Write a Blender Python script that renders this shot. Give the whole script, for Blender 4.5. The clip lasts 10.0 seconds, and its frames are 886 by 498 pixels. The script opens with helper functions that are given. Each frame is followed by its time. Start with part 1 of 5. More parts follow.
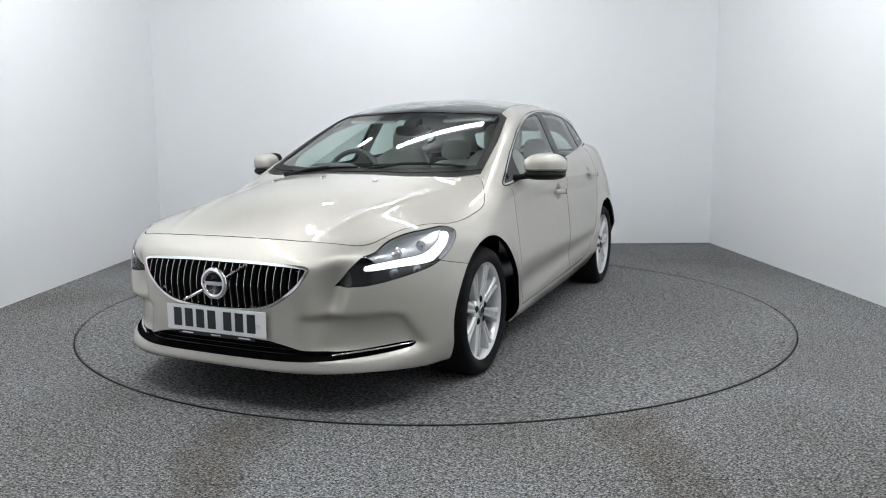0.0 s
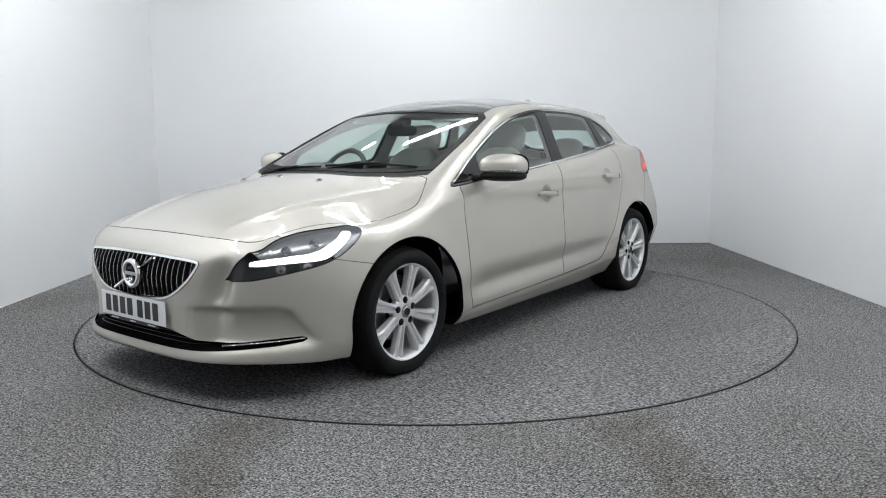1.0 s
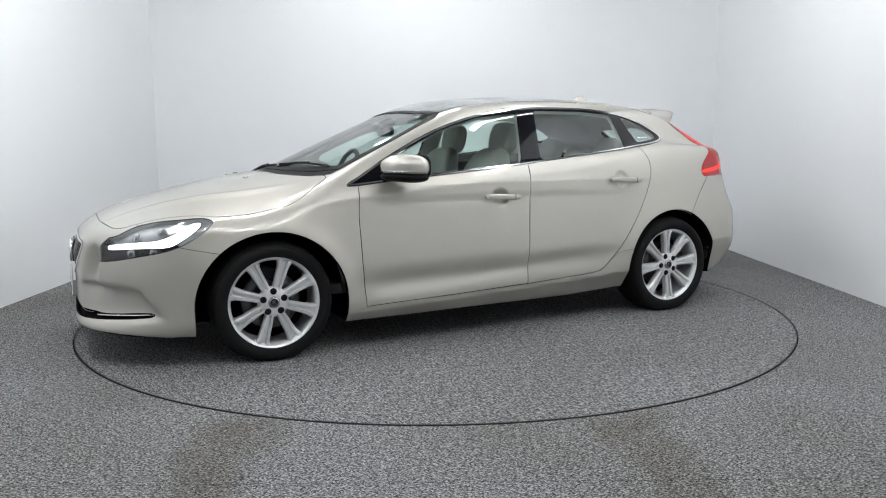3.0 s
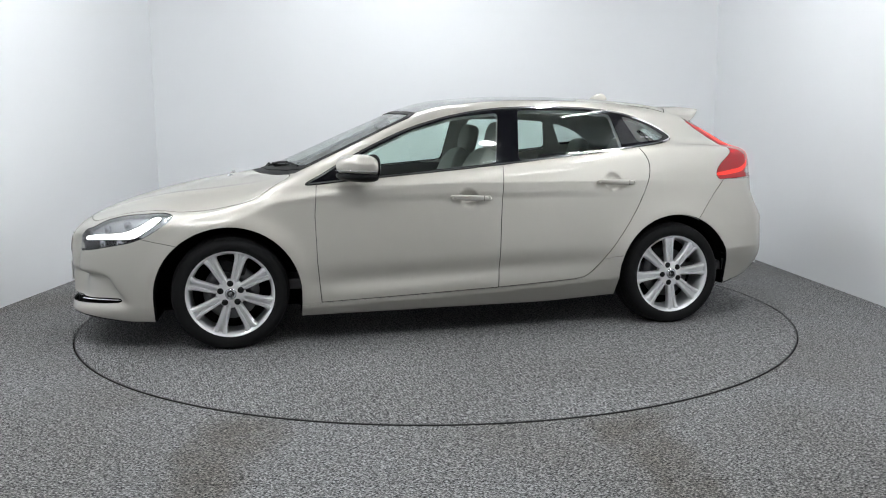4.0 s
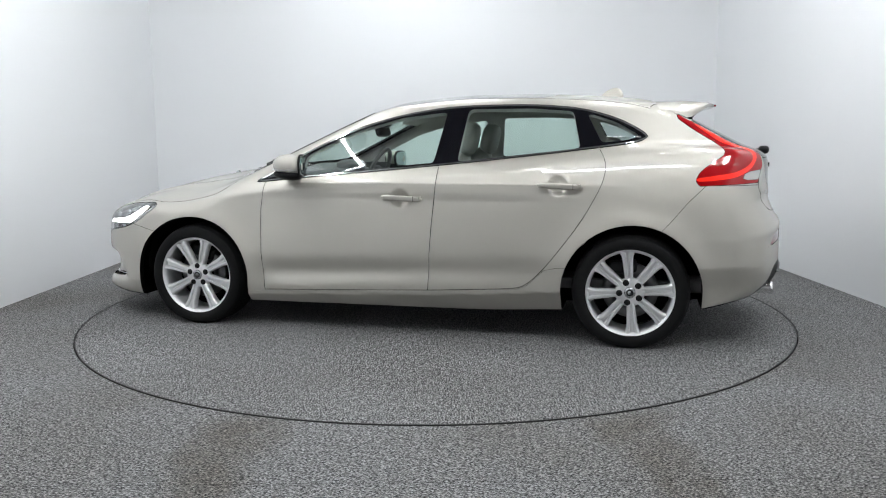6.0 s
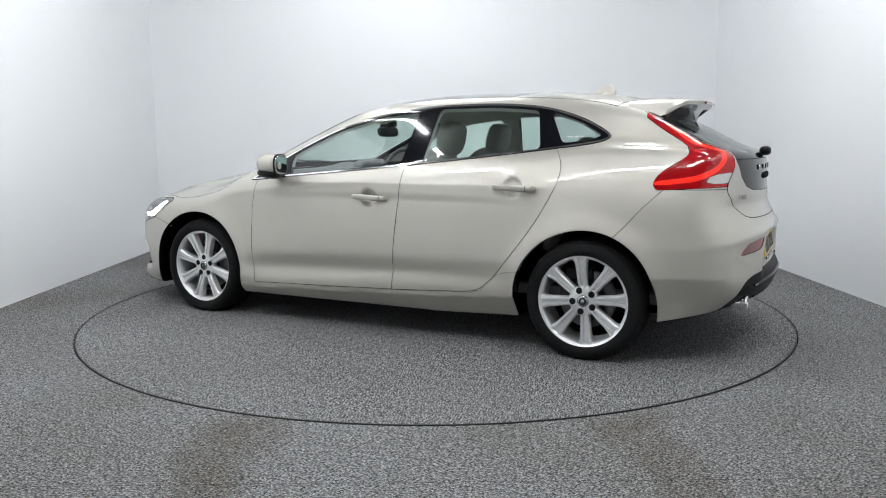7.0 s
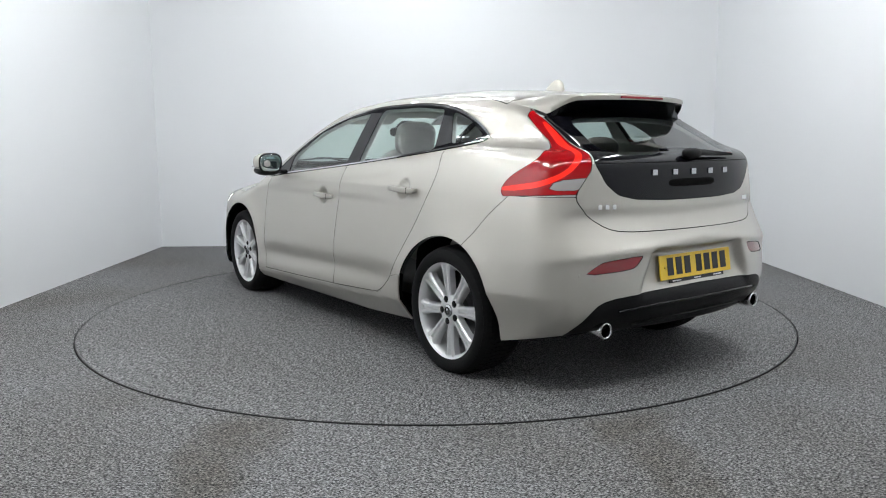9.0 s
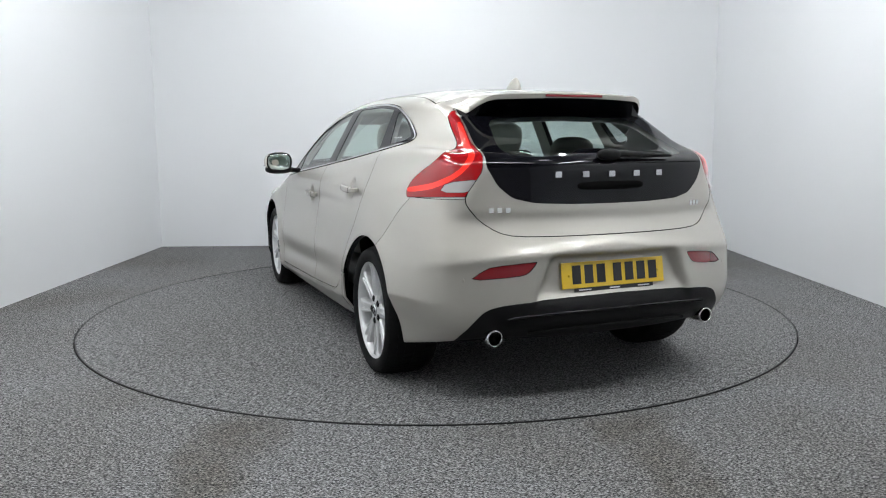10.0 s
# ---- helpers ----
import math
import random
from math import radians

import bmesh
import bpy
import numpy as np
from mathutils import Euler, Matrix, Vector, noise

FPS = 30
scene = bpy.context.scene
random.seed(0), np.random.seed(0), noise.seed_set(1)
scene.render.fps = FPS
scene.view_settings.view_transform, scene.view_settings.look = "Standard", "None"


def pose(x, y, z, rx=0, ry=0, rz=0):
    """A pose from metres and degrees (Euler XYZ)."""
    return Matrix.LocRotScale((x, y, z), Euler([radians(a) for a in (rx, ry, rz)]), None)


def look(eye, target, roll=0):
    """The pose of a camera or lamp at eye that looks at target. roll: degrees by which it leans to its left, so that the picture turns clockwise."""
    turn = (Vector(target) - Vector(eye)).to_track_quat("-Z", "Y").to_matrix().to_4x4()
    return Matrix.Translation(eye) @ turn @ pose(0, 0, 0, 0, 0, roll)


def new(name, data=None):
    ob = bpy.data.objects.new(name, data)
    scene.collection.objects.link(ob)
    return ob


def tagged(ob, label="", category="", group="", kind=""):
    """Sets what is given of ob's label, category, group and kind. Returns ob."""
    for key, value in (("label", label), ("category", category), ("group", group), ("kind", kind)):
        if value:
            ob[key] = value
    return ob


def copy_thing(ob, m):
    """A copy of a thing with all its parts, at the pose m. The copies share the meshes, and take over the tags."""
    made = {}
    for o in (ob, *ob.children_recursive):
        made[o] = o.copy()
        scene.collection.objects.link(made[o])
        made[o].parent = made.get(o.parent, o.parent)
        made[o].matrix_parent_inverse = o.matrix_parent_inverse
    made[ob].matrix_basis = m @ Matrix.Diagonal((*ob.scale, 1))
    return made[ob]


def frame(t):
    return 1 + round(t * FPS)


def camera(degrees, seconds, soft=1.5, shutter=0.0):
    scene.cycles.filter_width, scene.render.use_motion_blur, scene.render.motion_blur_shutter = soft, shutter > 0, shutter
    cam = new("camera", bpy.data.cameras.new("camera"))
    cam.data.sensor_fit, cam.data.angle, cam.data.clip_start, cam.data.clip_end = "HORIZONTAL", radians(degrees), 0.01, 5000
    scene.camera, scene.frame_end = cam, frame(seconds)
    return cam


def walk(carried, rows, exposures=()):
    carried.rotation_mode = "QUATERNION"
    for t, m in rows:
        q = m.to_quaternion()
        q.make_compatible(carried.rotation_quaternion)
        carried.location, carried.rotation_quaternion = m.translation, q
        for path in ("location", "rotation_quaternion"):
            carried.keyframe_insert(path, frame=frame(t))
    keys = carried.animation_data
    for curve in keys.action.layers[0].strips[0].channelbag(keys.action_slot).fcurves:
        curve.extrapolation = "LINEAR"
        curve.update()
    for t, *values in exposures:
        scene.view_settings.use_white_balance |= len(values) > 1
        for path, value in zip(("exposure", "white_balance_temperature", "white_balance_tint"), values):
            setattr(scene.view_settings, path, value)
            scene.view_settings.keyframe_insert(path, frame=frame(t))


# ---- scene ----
# ---- camera: stands still in front of the turntable ----
LENS = 60.68
CAM_EYE = Vector((0.0, -5.195, 1.123))
CAM_PITCH, CAM_YAW, CAM_ROLL = 8.0, 0.494, -0.35


def camera_pose():
    yaw, pitch = radians(CAM_YAW), radians(CAM_PITCH)
    ahead = Vector((math.sin(yaw) * math.cos(pitch), math.cos(yaw) * math.cos(pitch), -math.sin(pitch)))
    return look(CAM_EYE, CAM_EYE + ahead, CAM_ROLL)


cam = camera(LENS, 10.0, soft=1.1)
walk(cam, [(0.0, camera_pose()), (10.0, camera_pose())])

# ---- world and exposure ----
world = bpy.data.worlds.new("studio_world")
scene.world = world
world.use_nodes = True
world.node_tree.nodes["Background"].inputs[0].default_value = (0.8, 0.85, 0.9, 1)
world.node_tree.nodes["Background"].inputs[1].default_value = 0.02
scene.view_settings.exposure = 0.68

# ---- measures of the place ----
WALL_LEFT, WALL_RIGHT, WALL_BACK, WALL_FRONT, CEILING = -3.04, 3.04, 3.15, -7.2, 3.6
PLATTER = 2.288
# ---- the car's body as one smooth shape: x ahead, y to its left, z up, origin between the axles on the floor ----
WHEEL_X, WHEEL_Z, WHEEL_R, WHEEL_Y = 1.3235, 0.308, 0.316, 0.848
HANDLES = ((-0.034, 0.808), (-0.935, 0.884))


def curve(points, soft=0.03):
    """A smooth function through (place, value) pairs: monotone pieces, then softened."""
    xs, ys = np.array(points, float).T
    h = np.diff(xs)
    d = np.diff(ys) / h
    m = np.zeros_like(ys)
    m[0], m[-1] = d[0], d[-1]
    for i in range(1, len(xs) - 1):
        if d[i - 1] * d[i] > 0:
            w1, w2 = 2 * h[i] + h[i - 1], h[i] + 2 * h[i - 1]
            m[i] = (w1 + w2) / (w1 / d[i - 1] + w2 / d[i])
    n = 700
    g = np.linspace(xs[0] - 0.3, xs[-1] + 0.3, n)
    k = np.clip(np.searchsorted(xs, g) - 1, 0, len(xs) - 2)
    s = (g - xs[k]) / h[k]
    v = ((1 + 2 * s) * (1 - s) ** 2 * ys[k] + s * (1 - s) ** 2 * h[k] * m[k]
         + s * s * (3 - 2 * s) * ys[k + 1] + s * s * (s - 1) * h[k] * m[k + 1])
    v = np.where(g < xs[0], ys[0] + m[0] * (g - xs[0]), np.where(g > xs[-1], ys[-1] + m[-1] * (g - xs[-1]), v))
    step = g[1] - g[0]
    r = max(1, int(3 * soft / step))
    ker = np.exp(-0.5 * (np.arange(-r, r + 1) * step / soft) ** 2)
    ker /= ker.sum()
    v = np.convolve(np.pad(v, r, mode="reflect", reflect_type="odd"), ker, mode="valid")
    return lambda q: np.interp(q, g, v)


def smax(a, b, k):
    h = np.clip(0.5 + 0.5 * (a - b) / k, 0, 1)
    return b * (1 - h) + a * h + k * h * (1 - h)


def step(v, w):
    return 1 / (1 + np.exp(-np.clip(v / w, -40, 40)))


def smin(a, b, k):
    return -smax(-a, -b, k)


half_width = curve([(-2.35, 0.70), (-2.1, 0.775), (-1.9, 0.825), (-1.66, 0.868), (-1.32, 0.89), (-0.9, 0.89), (0.0, 0.888),
                    (0.9, 0.89), (1.32, 0.892), (1.66, 0.868), (1.9, 0.82), (2.1, 0.745), (2.3, 0.64)], 0.05)
crease_z = curve([(-2.2, 0.47), (-0.7, 0.415), (-0.2, 0.36), (0.3, 0.306), (0.8, 0.275), (2.2, 0.25)], 0.1)
flank = curve([(0.2, 0.002), (0.3, 0.0), (0.42, 0.0), (0.55, -0.010), (0.68, -0.026), (0.8, -0.043), (0.9, -0.068), (1.0, -0.105), (1.1, -0.16)], 0.025)
below_crease = curve([(-0.4, -0.085), (-0.25, -0.065), (-0.12, -0.042), (-0.05, -0.016), (0.0, 0.0)], 0.014)
belt_z = curve([(-2.1, 1.06), (-1.6, 1.10), (-1.34, 1.105), (-1.1, 1.07), (-0.7, 1.022), (-0.23, 0.972), (0.29, 0.925), (0.62, 0.90), (0.9, 0.88)], 0.05)
hood_z = curve([(0.9, 0.95), (1.05, 0.957), (1.2, 0.955), (1.44, 0.922), (1.757, 0.853), (1.942, 0.797), (2.126, 0.722), (2.26, 0.63)], 0.03)
hood_drop = curve([(0.9, 0.05), (1.05, 0.075), (1.2, 0.115), (1.42, 0.128), (1.7, 0.10), (2.0, 0.08), (2.2, 0.06)], 0.05)
nose_x = curve([(0.10, 2.20), (0.165, 2.245), (0.195, 2.262), (0.225, 2.255), (0.26, 2.248), (0.35, 2.245), (0.5, 2.245), (0.6, 2.235), (0.66, 2.215), (0.71, 2.17), (0.8, 2.05)], 0.015)
tail_x = curve([(0.14, -1.96), (0.25, -2.06), (0.31, -2.12), (0.37, -2.168), (0.43, -2.18), (0.55, -2.175), (0.65, -2.168), (0.72, -2.135), (0.80, -2.10),
                (0.88, -2.08), (0.95, -2.075), (1.02, -2.075), (1.1, -2.05), (1.3, -1.9)], 0.015)
cabin_y = curve([(-2.1, 0.60), (-1.9, 0.625), (-1.55, 0.69), (-1.39, 0.735), (-1.2, 0.765), (-0.8, 0.79), (-0.3, 0.805), (0.3, 0.80), (0.9, 0.765), (1.1, 0.745), (1.3, 0.72)], 0.05)
roof_z = curve([(-2.1, 1.30), (-1.79, 1.342), (-1.45, 1.376), (-1.06, 1.411), (-0.69, 1.425), (-0.4, 1.427), (-0.05, 1.406), (0.26, 1.375), (0.6, 1.32), (1.0, 1.23)], 0.08)
screen_x = curve([(0.80, 1.495), (0.90, 1.27), (1.016, 1.015), (1.211, 0.572), (1.311, 0.338), (1.45, 0.01)], 0.06)
back_x = curve([(0.7, -2.07), (0.98, -2.073), (1.04, -2.045), (1.10, -1.95), (1.253, -1.665), (1.32, -1.54), (1.4, -1.39)], 0.015)


sill_z = curve([(-1.0, 0.33), (-0.7, 0.306), (-0.193, 0.277), (0.307, 0.258), (0.95, 0.236)], 0.1)
shoulder_z = curve([(-0.875, 1.0), (-0.676, 0.962), (-0.217, 0.928), (0.298, 0.882), (0.866, 0.83), (1.175, 0.797)], 0.08)


def body_side(x, z):
    h = z - crease_z(x)
    y = half_width(x) + flank(np.maximum(z, crease_z(x))) + np.where(h > 0, 0, below_crease(h)) * (1 - 0.75 * step(0.98 - np.abs(x + 0.03), 0.05))
    y = y - 0.025 * np.clip((-1.25 - x) / 0.5, 0, 1) * np.clip((z - 0.6) / 0.3, 0, 1)
    y = y + 0.0035 * np.exp(-((z - shoulder_z(x)) / 0.02) ** 2) * step(x + 0.80, 0.06) * step(1.10 - x, 0.06)
    y = y - 0.65 * np.maximum(0, sill_z(x) - 0.02 - z) * step(1.1 - np.abs(x), 0.04)
    # the scallop along the lower doors
    y = y - (0.020 + 0.006 * x) * np.exp(-((z - 0.385 + 0.035 * x) / 0.058) ** 2) * step(0.86 - np.abs(x + 0.05), 0.06)
    # hollows behind the door handles
    for hx, hz in HANDLES:
        y = y - 0.026 * np.exp(-(((x - hx - 0.012) / 0.048) ** 2 + ((z - hz) / 0.046) ** 2) ** 3)
    # rolled-out lips round the wheels
    for wx in (WHEEL_X, -WHEEL_X):
        r = np.hypot(x - wx, z - WHEEL_Z)
        y = y + 0.016 * np.exp(-((r - 0.37) / 0.075) ** 2)
    return y


def cheek(y, z):
    """Hollows of the front bumper: beside the grille, and the pocket over the lower blade."""
    mid = 0.50 + 0.25 * (z - 0.5)
    scoop = 0.072 * np.exp(-((y - mid) / 0.052) ** 2) * step(z - 0.43, 0.03) * step(0.60 - z, 0.03)
    pocket = 0.065 * step(y - 0.43, 0.02) * step(0.79 - 0.45 * (z - 0.27) - y, 0.012) * step(z - 0.262, 0.010) * step(0.42 - z, 0.007)
    return scoop + pocket


def plate_hollow(y, z):
    return 0.052 * step(0.325 + 0.45 * (0.60 - z) - y, 0.011) * step(0.648 - z, 0.005) * step(z - 0.47, 0.02)


def body_field(p):
    """Below zero inside the body. p: an array of points, (n, 3)."""
    x, y, z = p[:, 0], np.abs(p[:, 1]), p[:, 2]
    side = y - body_side(x, z)
    front = (x - nose_x(z) + 0.36 * (y / 0.8) ** 3.9 + cheek(y, z)) * 0.9
    rear = (tail_x(z) + 0.15 * (y / 0.7) ** 2.4 + plate_hollow(y, z) - x) * 0.9
    rear = rear - 0.006 * np.exp(-((z - 0.70 + 0.10 * y) / 0.022) ** 2)
    t = 1 / (1 + np.exp(-(x - 0.95) / 0.03))
    lid = np.where(x > 0.7, hood_z(np.maximum(x, 0.9)) - hood_drop(np.maximum(x, 0.9)) * (y / 0.72) ** 2.3, 0) * t + belt_z(np.minimum(x, 0.95)) * (1 - t)
    lid = lid + 0.009 * np.exp(-((y - 0.40 - 0.22 * (2.05 - x)) / 0.035) ** 2) * step(x - 1.15, 0.05) * step(2.0 - x, 0.05)
    top = (z - lid) * 0.93
    low = 0.165 + 0.022 * np.clip((x - 1.85) / 0.3, 0, 1) + 0.04 * np.clip((-0.6 - x) / 1.0, 0, 1) + 0.09 * np.clip((-1.62 - x) / 0.40, 0, 1) - z
    tub = smax(smax(smax(side, smax(front, rear, 0.02), 0.09), top, 0.05), low, 0.018)
    walls = (y - cabin_y(x) + 0.46 * np.maximum(z - 0.95, -0.06) + 0.12 * np.clip(z - 0.95, 0, 1) ** 2) * 0.9
    roof = z - roof_z(x) + 0.07 * (y / 0.6) ** 2.4
    screen = (x - screen_x(z) + 0.20 * (y / 0.7) ** 2.0) * 0.40
    back = (back_x(z) + 0.09 * (y / 0.6) ** 2.2 - x) * 0.47
    cabin = smax(smax(walls, roof, 0.07), smax(screen, back, 0.01), 0.045)
    cabin = smax(cabin, 0.84 - z, 0.02)
    return smin(tub, cabin, 0.05)


def body_normals(p, e=0.004):
    g = np.empty_like(p)
    for i in range(3):
        d = np.zeros(3)
        d[i] = e
        g[:, i] = body_field(p + d) - body_field(p - d)
    return g / np.maximum(np.linalg.norm(g, axis=1, keepdims=True), 1e-9)


def cast(origin, way, far):
    """The first crossing of the body from inside along each ray."""
    n = 90
    lo, hi = np.zeros(len(origin)), np.full(len(origin), far)
    done = np.zeros(len(origin), bool)
    for i in range(1, n + 1):
        t = far * i / n
        out = (body_field(origin + t * way) > 0) & ~done
        lo[out], hi[out] = far * (i - 1) / n, t
        done |= out
    for _ in range(22):
        mid = (lo + hi) / 2
        out = body_field(origin + mid[:, None] * way) > 0
        hi, lo = np.where(out, mid, hi), np.where(out, lo, mid)
    return origin + ((lo + hi) / 2)[:, None] * way


def body_grid():
    """The left half as a fine grid of points: rays from a spine, fanned out at both ends."""
    fan, mid, rows = 128, 230, 204
    u = np.concatenate([np.linspace(-90, 0, fan)[:-1], np.zeros(mid), np.linspace(0, 90, fan)[1:]])
    xo = np.concatenate([np.full(fan - 1, -1.45), np.linspace(-1.45, 1.45, mid), np.full(fan - 1, 1.45)])
    phi = np.radians(np.linspace(-90, 90, rows))
    u = np.radians(np.clip(u, -89.7, 89.7))
    a, f = np.meshgrid(u, phi, indexing="ij")
    ox, _ = np.meshgrid(xo, phi, indexing="ij")
    way = np.stack([np.sin(a), np.cos(a) * np.cos(f), np.cos(a) * np.sin(f)], -1).reshape(-1, 3)
    origin = np.stack([ox, np.zeros_like(ox), np.full_like(ox, 0.58)], -1).reshape(-1, 3)
    p = cast(origin, way, 1.6)
    p[:, 1] = np.abs(p[:, 1])
    p = p.reshape(len(u), rows, 3)
    p[:, (0, -1), 1] = 0
    p[(0, -1), :, 1] = 0
    return p


def body_soup():
    g = body_grid()
    a, b, c, d = g[:-1, :-1], g[1:, :-1], g[1:, 1:], g[:-1, 1:]
    return np.concatenate([np.stack([a, b, c], 2).reshape(-1, 3, 3), np.stack([a, c, d], 2).reshape(-1, 3, 3)])
# ---- materials ----
def node_mat(name):
    m = bpy.data.materials.new(name)
    m.use_nodes = True
    return m, m.node_tree.nodes, m.node_tree.links, m.node_tree.nodes["Principled BSDF"]


def plain(name, colour, rough=0.5, metal=0.0, coat=0.0, shine=0.5, glow=0.0, grain=0.0, size=200.0, glow_colour=None):
    """A surface with fine grain in its roughness and relief."""
    m, nodes, links, b = node_mat(name)
    b.inputs["Base Color"].default_value = (*colour, 1)
    b.inputs["Roughness"].default_value = rough
    b.inputs["Metallic"].default_value = metal
    b.inputs["Coat Weight"].default_value = coat
    b.inputs["Specular IOR Level"].default_value = shine
    b.inputs["Coat Roughness"].default_value = 0.03
    if glow:
        b.inputs["Emission Color"].default_value = (*(glow_colour or colour), 1)
        b.inputs["Emission Strength"].default_value = glow
    if grain:
        co = nodes.new("ShaderNodeTexCoord")
        n = nodes.new("ShaderNodeTexNoise")
        n.inputs["Scale"].default_value = size
        n.inputs["Detail"].default_value = 4
        links.new(co.outputs["Object"], n.inputs["Vector"])
        bump = nodes.new("ShaderNodeBump")
        bump.inputs["Strength"].default_value = grain
        bump.inputs["Distance"].default_value = 0.002
        links.new(n.outputs["Fac"], bump.inputs["Height"])
        links.new(bump.outputs["Normal"], b.inputs["Normal"])
        r = nodes.new("ShaderNodeMapRange")
        r.inputs["To Min"].default_value, r.inputs["To Max"].default_value = max(0.02, rough - 0.08), min(1, rough + 0.08)
        links.new(n.outputs["Fac"], r.inputs["Value"])
        links.new(r.outputs["Result"], b.inputs["Roughness"])
    return m


def paint_mat():
    m, nodes, links, b = node_mat("champagne_paint")
    co = nodes.new("ShaderNodeTexCoord")
    flake = nodes.new("ShaderNodeTexVoronoi")
    flake.inputs["Scale"].default_value = 900
    links.new(co.outputs["Object"], flake.inputs["Vector"])
    mix = nodes.new("ShaderNodeMix")
    mix.data_type = "RGBA"
    mix.inputs["A"].default_value = (0.440, 0.421, 0.378, 1)
    mix.inputs["B"].default_value = (0.525, 0.503, 0.452, 1)
    links.new(flake.outputs["Distance"], mix.inputs["Factor"])
    links.new(mix.outputs["Result"], b.inputs["Base Color"])
    b.inputs["Metallic"].default_value = 0.55
    b.inputs["Roughness"].default_value = 0.45
    b.inputs["Coat Weight"].default_value = 0.85
    b.inputs["Coat Roughness"].default_value = 0.03
    return m


def glass_mat(name, tint, rough=0.0):
    """A thin pane: clear to look through, with a clean reflection."""
    m, nodes, links, b = node_mat(name)
    nodes.remove(b)
    clear = nodes.new("ShaderNodeBsdfTransparent")
    clear.inputs["Color"].default_value = (*tint, 1)
    gloss = nodes.new("ShaderNodeBsdfGlossy")
    gloss.inputs["Roughness"].default_value = rough
    lw = nodes.new("ShaderNodeLayerWeight")
    lw.inputs["Blend"].default_value = 0.5
    pw = nodes.new("ShaderNodeMath")
    pw.operation = "POWER"
    pw.inputs[1].default_value = 4.0
    links.new(lw.outputs["Facing"], pw.inputs[0])
    fres = nodes.new("ShaderNodeMapRange")
    fres.inputs["To Min"].default_value, fres.inputs["To Max"].default_value = 0.075, 0.95
    links.new(pw.outputs[0], fres.inputs["Value"])
    mix = nodes.new("ShaderNodeMixShader")
    links.new(fres.outputs["Result"], mix.inputs["Fac"])
    links.new(clear.outputs[0], mix.inputs[1])
    links.new(gloss.outputs[0], mix.inputs[2])
    links.new(mix.outputs[0], nodes["Material Output"].inputs["Surface"])
    return m


def carpet_mat(name, dark, light, stretch, stain, tracks=0.0):
    """Flecked loop pile, brushed one way; tracks: how dirty two wheel tracks are that lead off the turntable."""
    m, nodes, links, b = node_mat(name)
    co = nodes.new("ShaderNodeTexCoord")

    def noise(scale, detail, vector, rough=0.5):
        n = nodes.new("ShaderNodeTexNoise")
        n.inputs["Scale"].default_value, n.inputs["Detail"].default_value, n.inputs["Roughness"].default_value = scale, detail, rough
        links.new(vector, n.inputs["Vector"])
        return n.outputs["Fac"]

    def remap(value, a, b, c, d, kind="LINEAR"):
        n = nodes.new("ShaderNodeMapRange")
        n.interpolation_type = kind
        for key, v in zip(("From Min", "From Max", "To Min", "To Max"), (a, b, c, d)):
            n.inputs[key].default_value = v
        links.new(value, n.inputs["Value"])
        return n.outputs["Result"]

    def math_node(kind, a, b):
        n = nodes.new("ShaderNodeMath")
        n.operation = kind
        for k, v in enumerate((a, b)):
            if isinstance(v, (int, float)):
                n.inputs[k].default_value = v
            else:
                links.new(v, n.inputs[k])
        return n.outputs[0]
    mp = nodes.new("ShaderNodeMapping")
    mp.inputs["Rotation"].default_value = (0, 0, radians(28))
    mp.inputs["Scale"].default_value = stretch
    links.new(co.outputs["Object"], mp.inputs["Vector"])
    yarn = noise(125, 3, mp.outputs[0], 0.7)
    clump = noise(38, 3, mp.outputs[0], 0.6)
    tone = math_node("ADD", math_node("MULTIPLY", yarn, 0.8), math_node("MULTIPLY", clump, 0.2))
    ramp = nodes.new("ShaderNodeValToRGB")
    el = ramp.color_ramp.elements
    el[0].position, el[1].position = 0.41, 0.61
    el[0].color, el[1].color = (*dark, 1), (*light, 1)
    mid = el.new(0.505)
    mid.color = (*[0.70 * d + 0.30 * v for d, v in zip(dark, light)], 1)
    links.new(tone, ramp.inputs["Fac"])
    wide = noise(0.85, 5, co.outputs["Object"])
    dirt = remap(wide, 0.42, 0.70, 0.0, 0.45)
    if tracks:
        sep = nodes.new("ShaderNodeSeparateXYZ")
        links.new(co.outputs["Object"], sep.inputs[0])
        wob = math_node("MULTIPLY", math_node("SUBTRACT", noise(2.2, 4, co.outputs["Object"]), 0.5), 0.45)
        off = math_node("ABSOLUTE", math_node("ADD", math_node("SUBTRACT", math_node("ABSOLUTE", sep.outputs["X"], 0), 0.79), wob), 0)
        band = remap(off, 0.06, 0.26, 1.0, 0.0, "SMOOTHSTEP")
        band = math_node("MULTIPLY", band, remap(sep.outputs["Y"], -2.25, -2.05, 1.0, 0.0))
        band = math_node("MULTIPLY", band, remap(noise(7, 4, co.outputs["Object"]), 0.3, 0.6, 0.55, 1.0))
        dirt = math_node("MAXIMUM", dirt, math_node("MULTIPLY", band, tracks))
    mix = nodes.new("ShaderNodeMix")
    mix.data_type, mix.blend_type = "RGBA", "MULTIPLY"
    mix.inputs["B"].default_value = (*stain, 1)
    links.new(dirt, mix.inputs["Factor"])
    links.new(ramp.outputs["Color"], mix.inputs["A"])
    links.new(mix.outputs["Result"], b.inputs["Base Color"])
    b.inputs["Roughness"].default_value = 0.9
    b.inputs["Specular IOR Level"].default_value = 0.2
    bump = nodes.new("ShaderNodeBump")
    bump.inputs["Strength"].default_value = 0.9
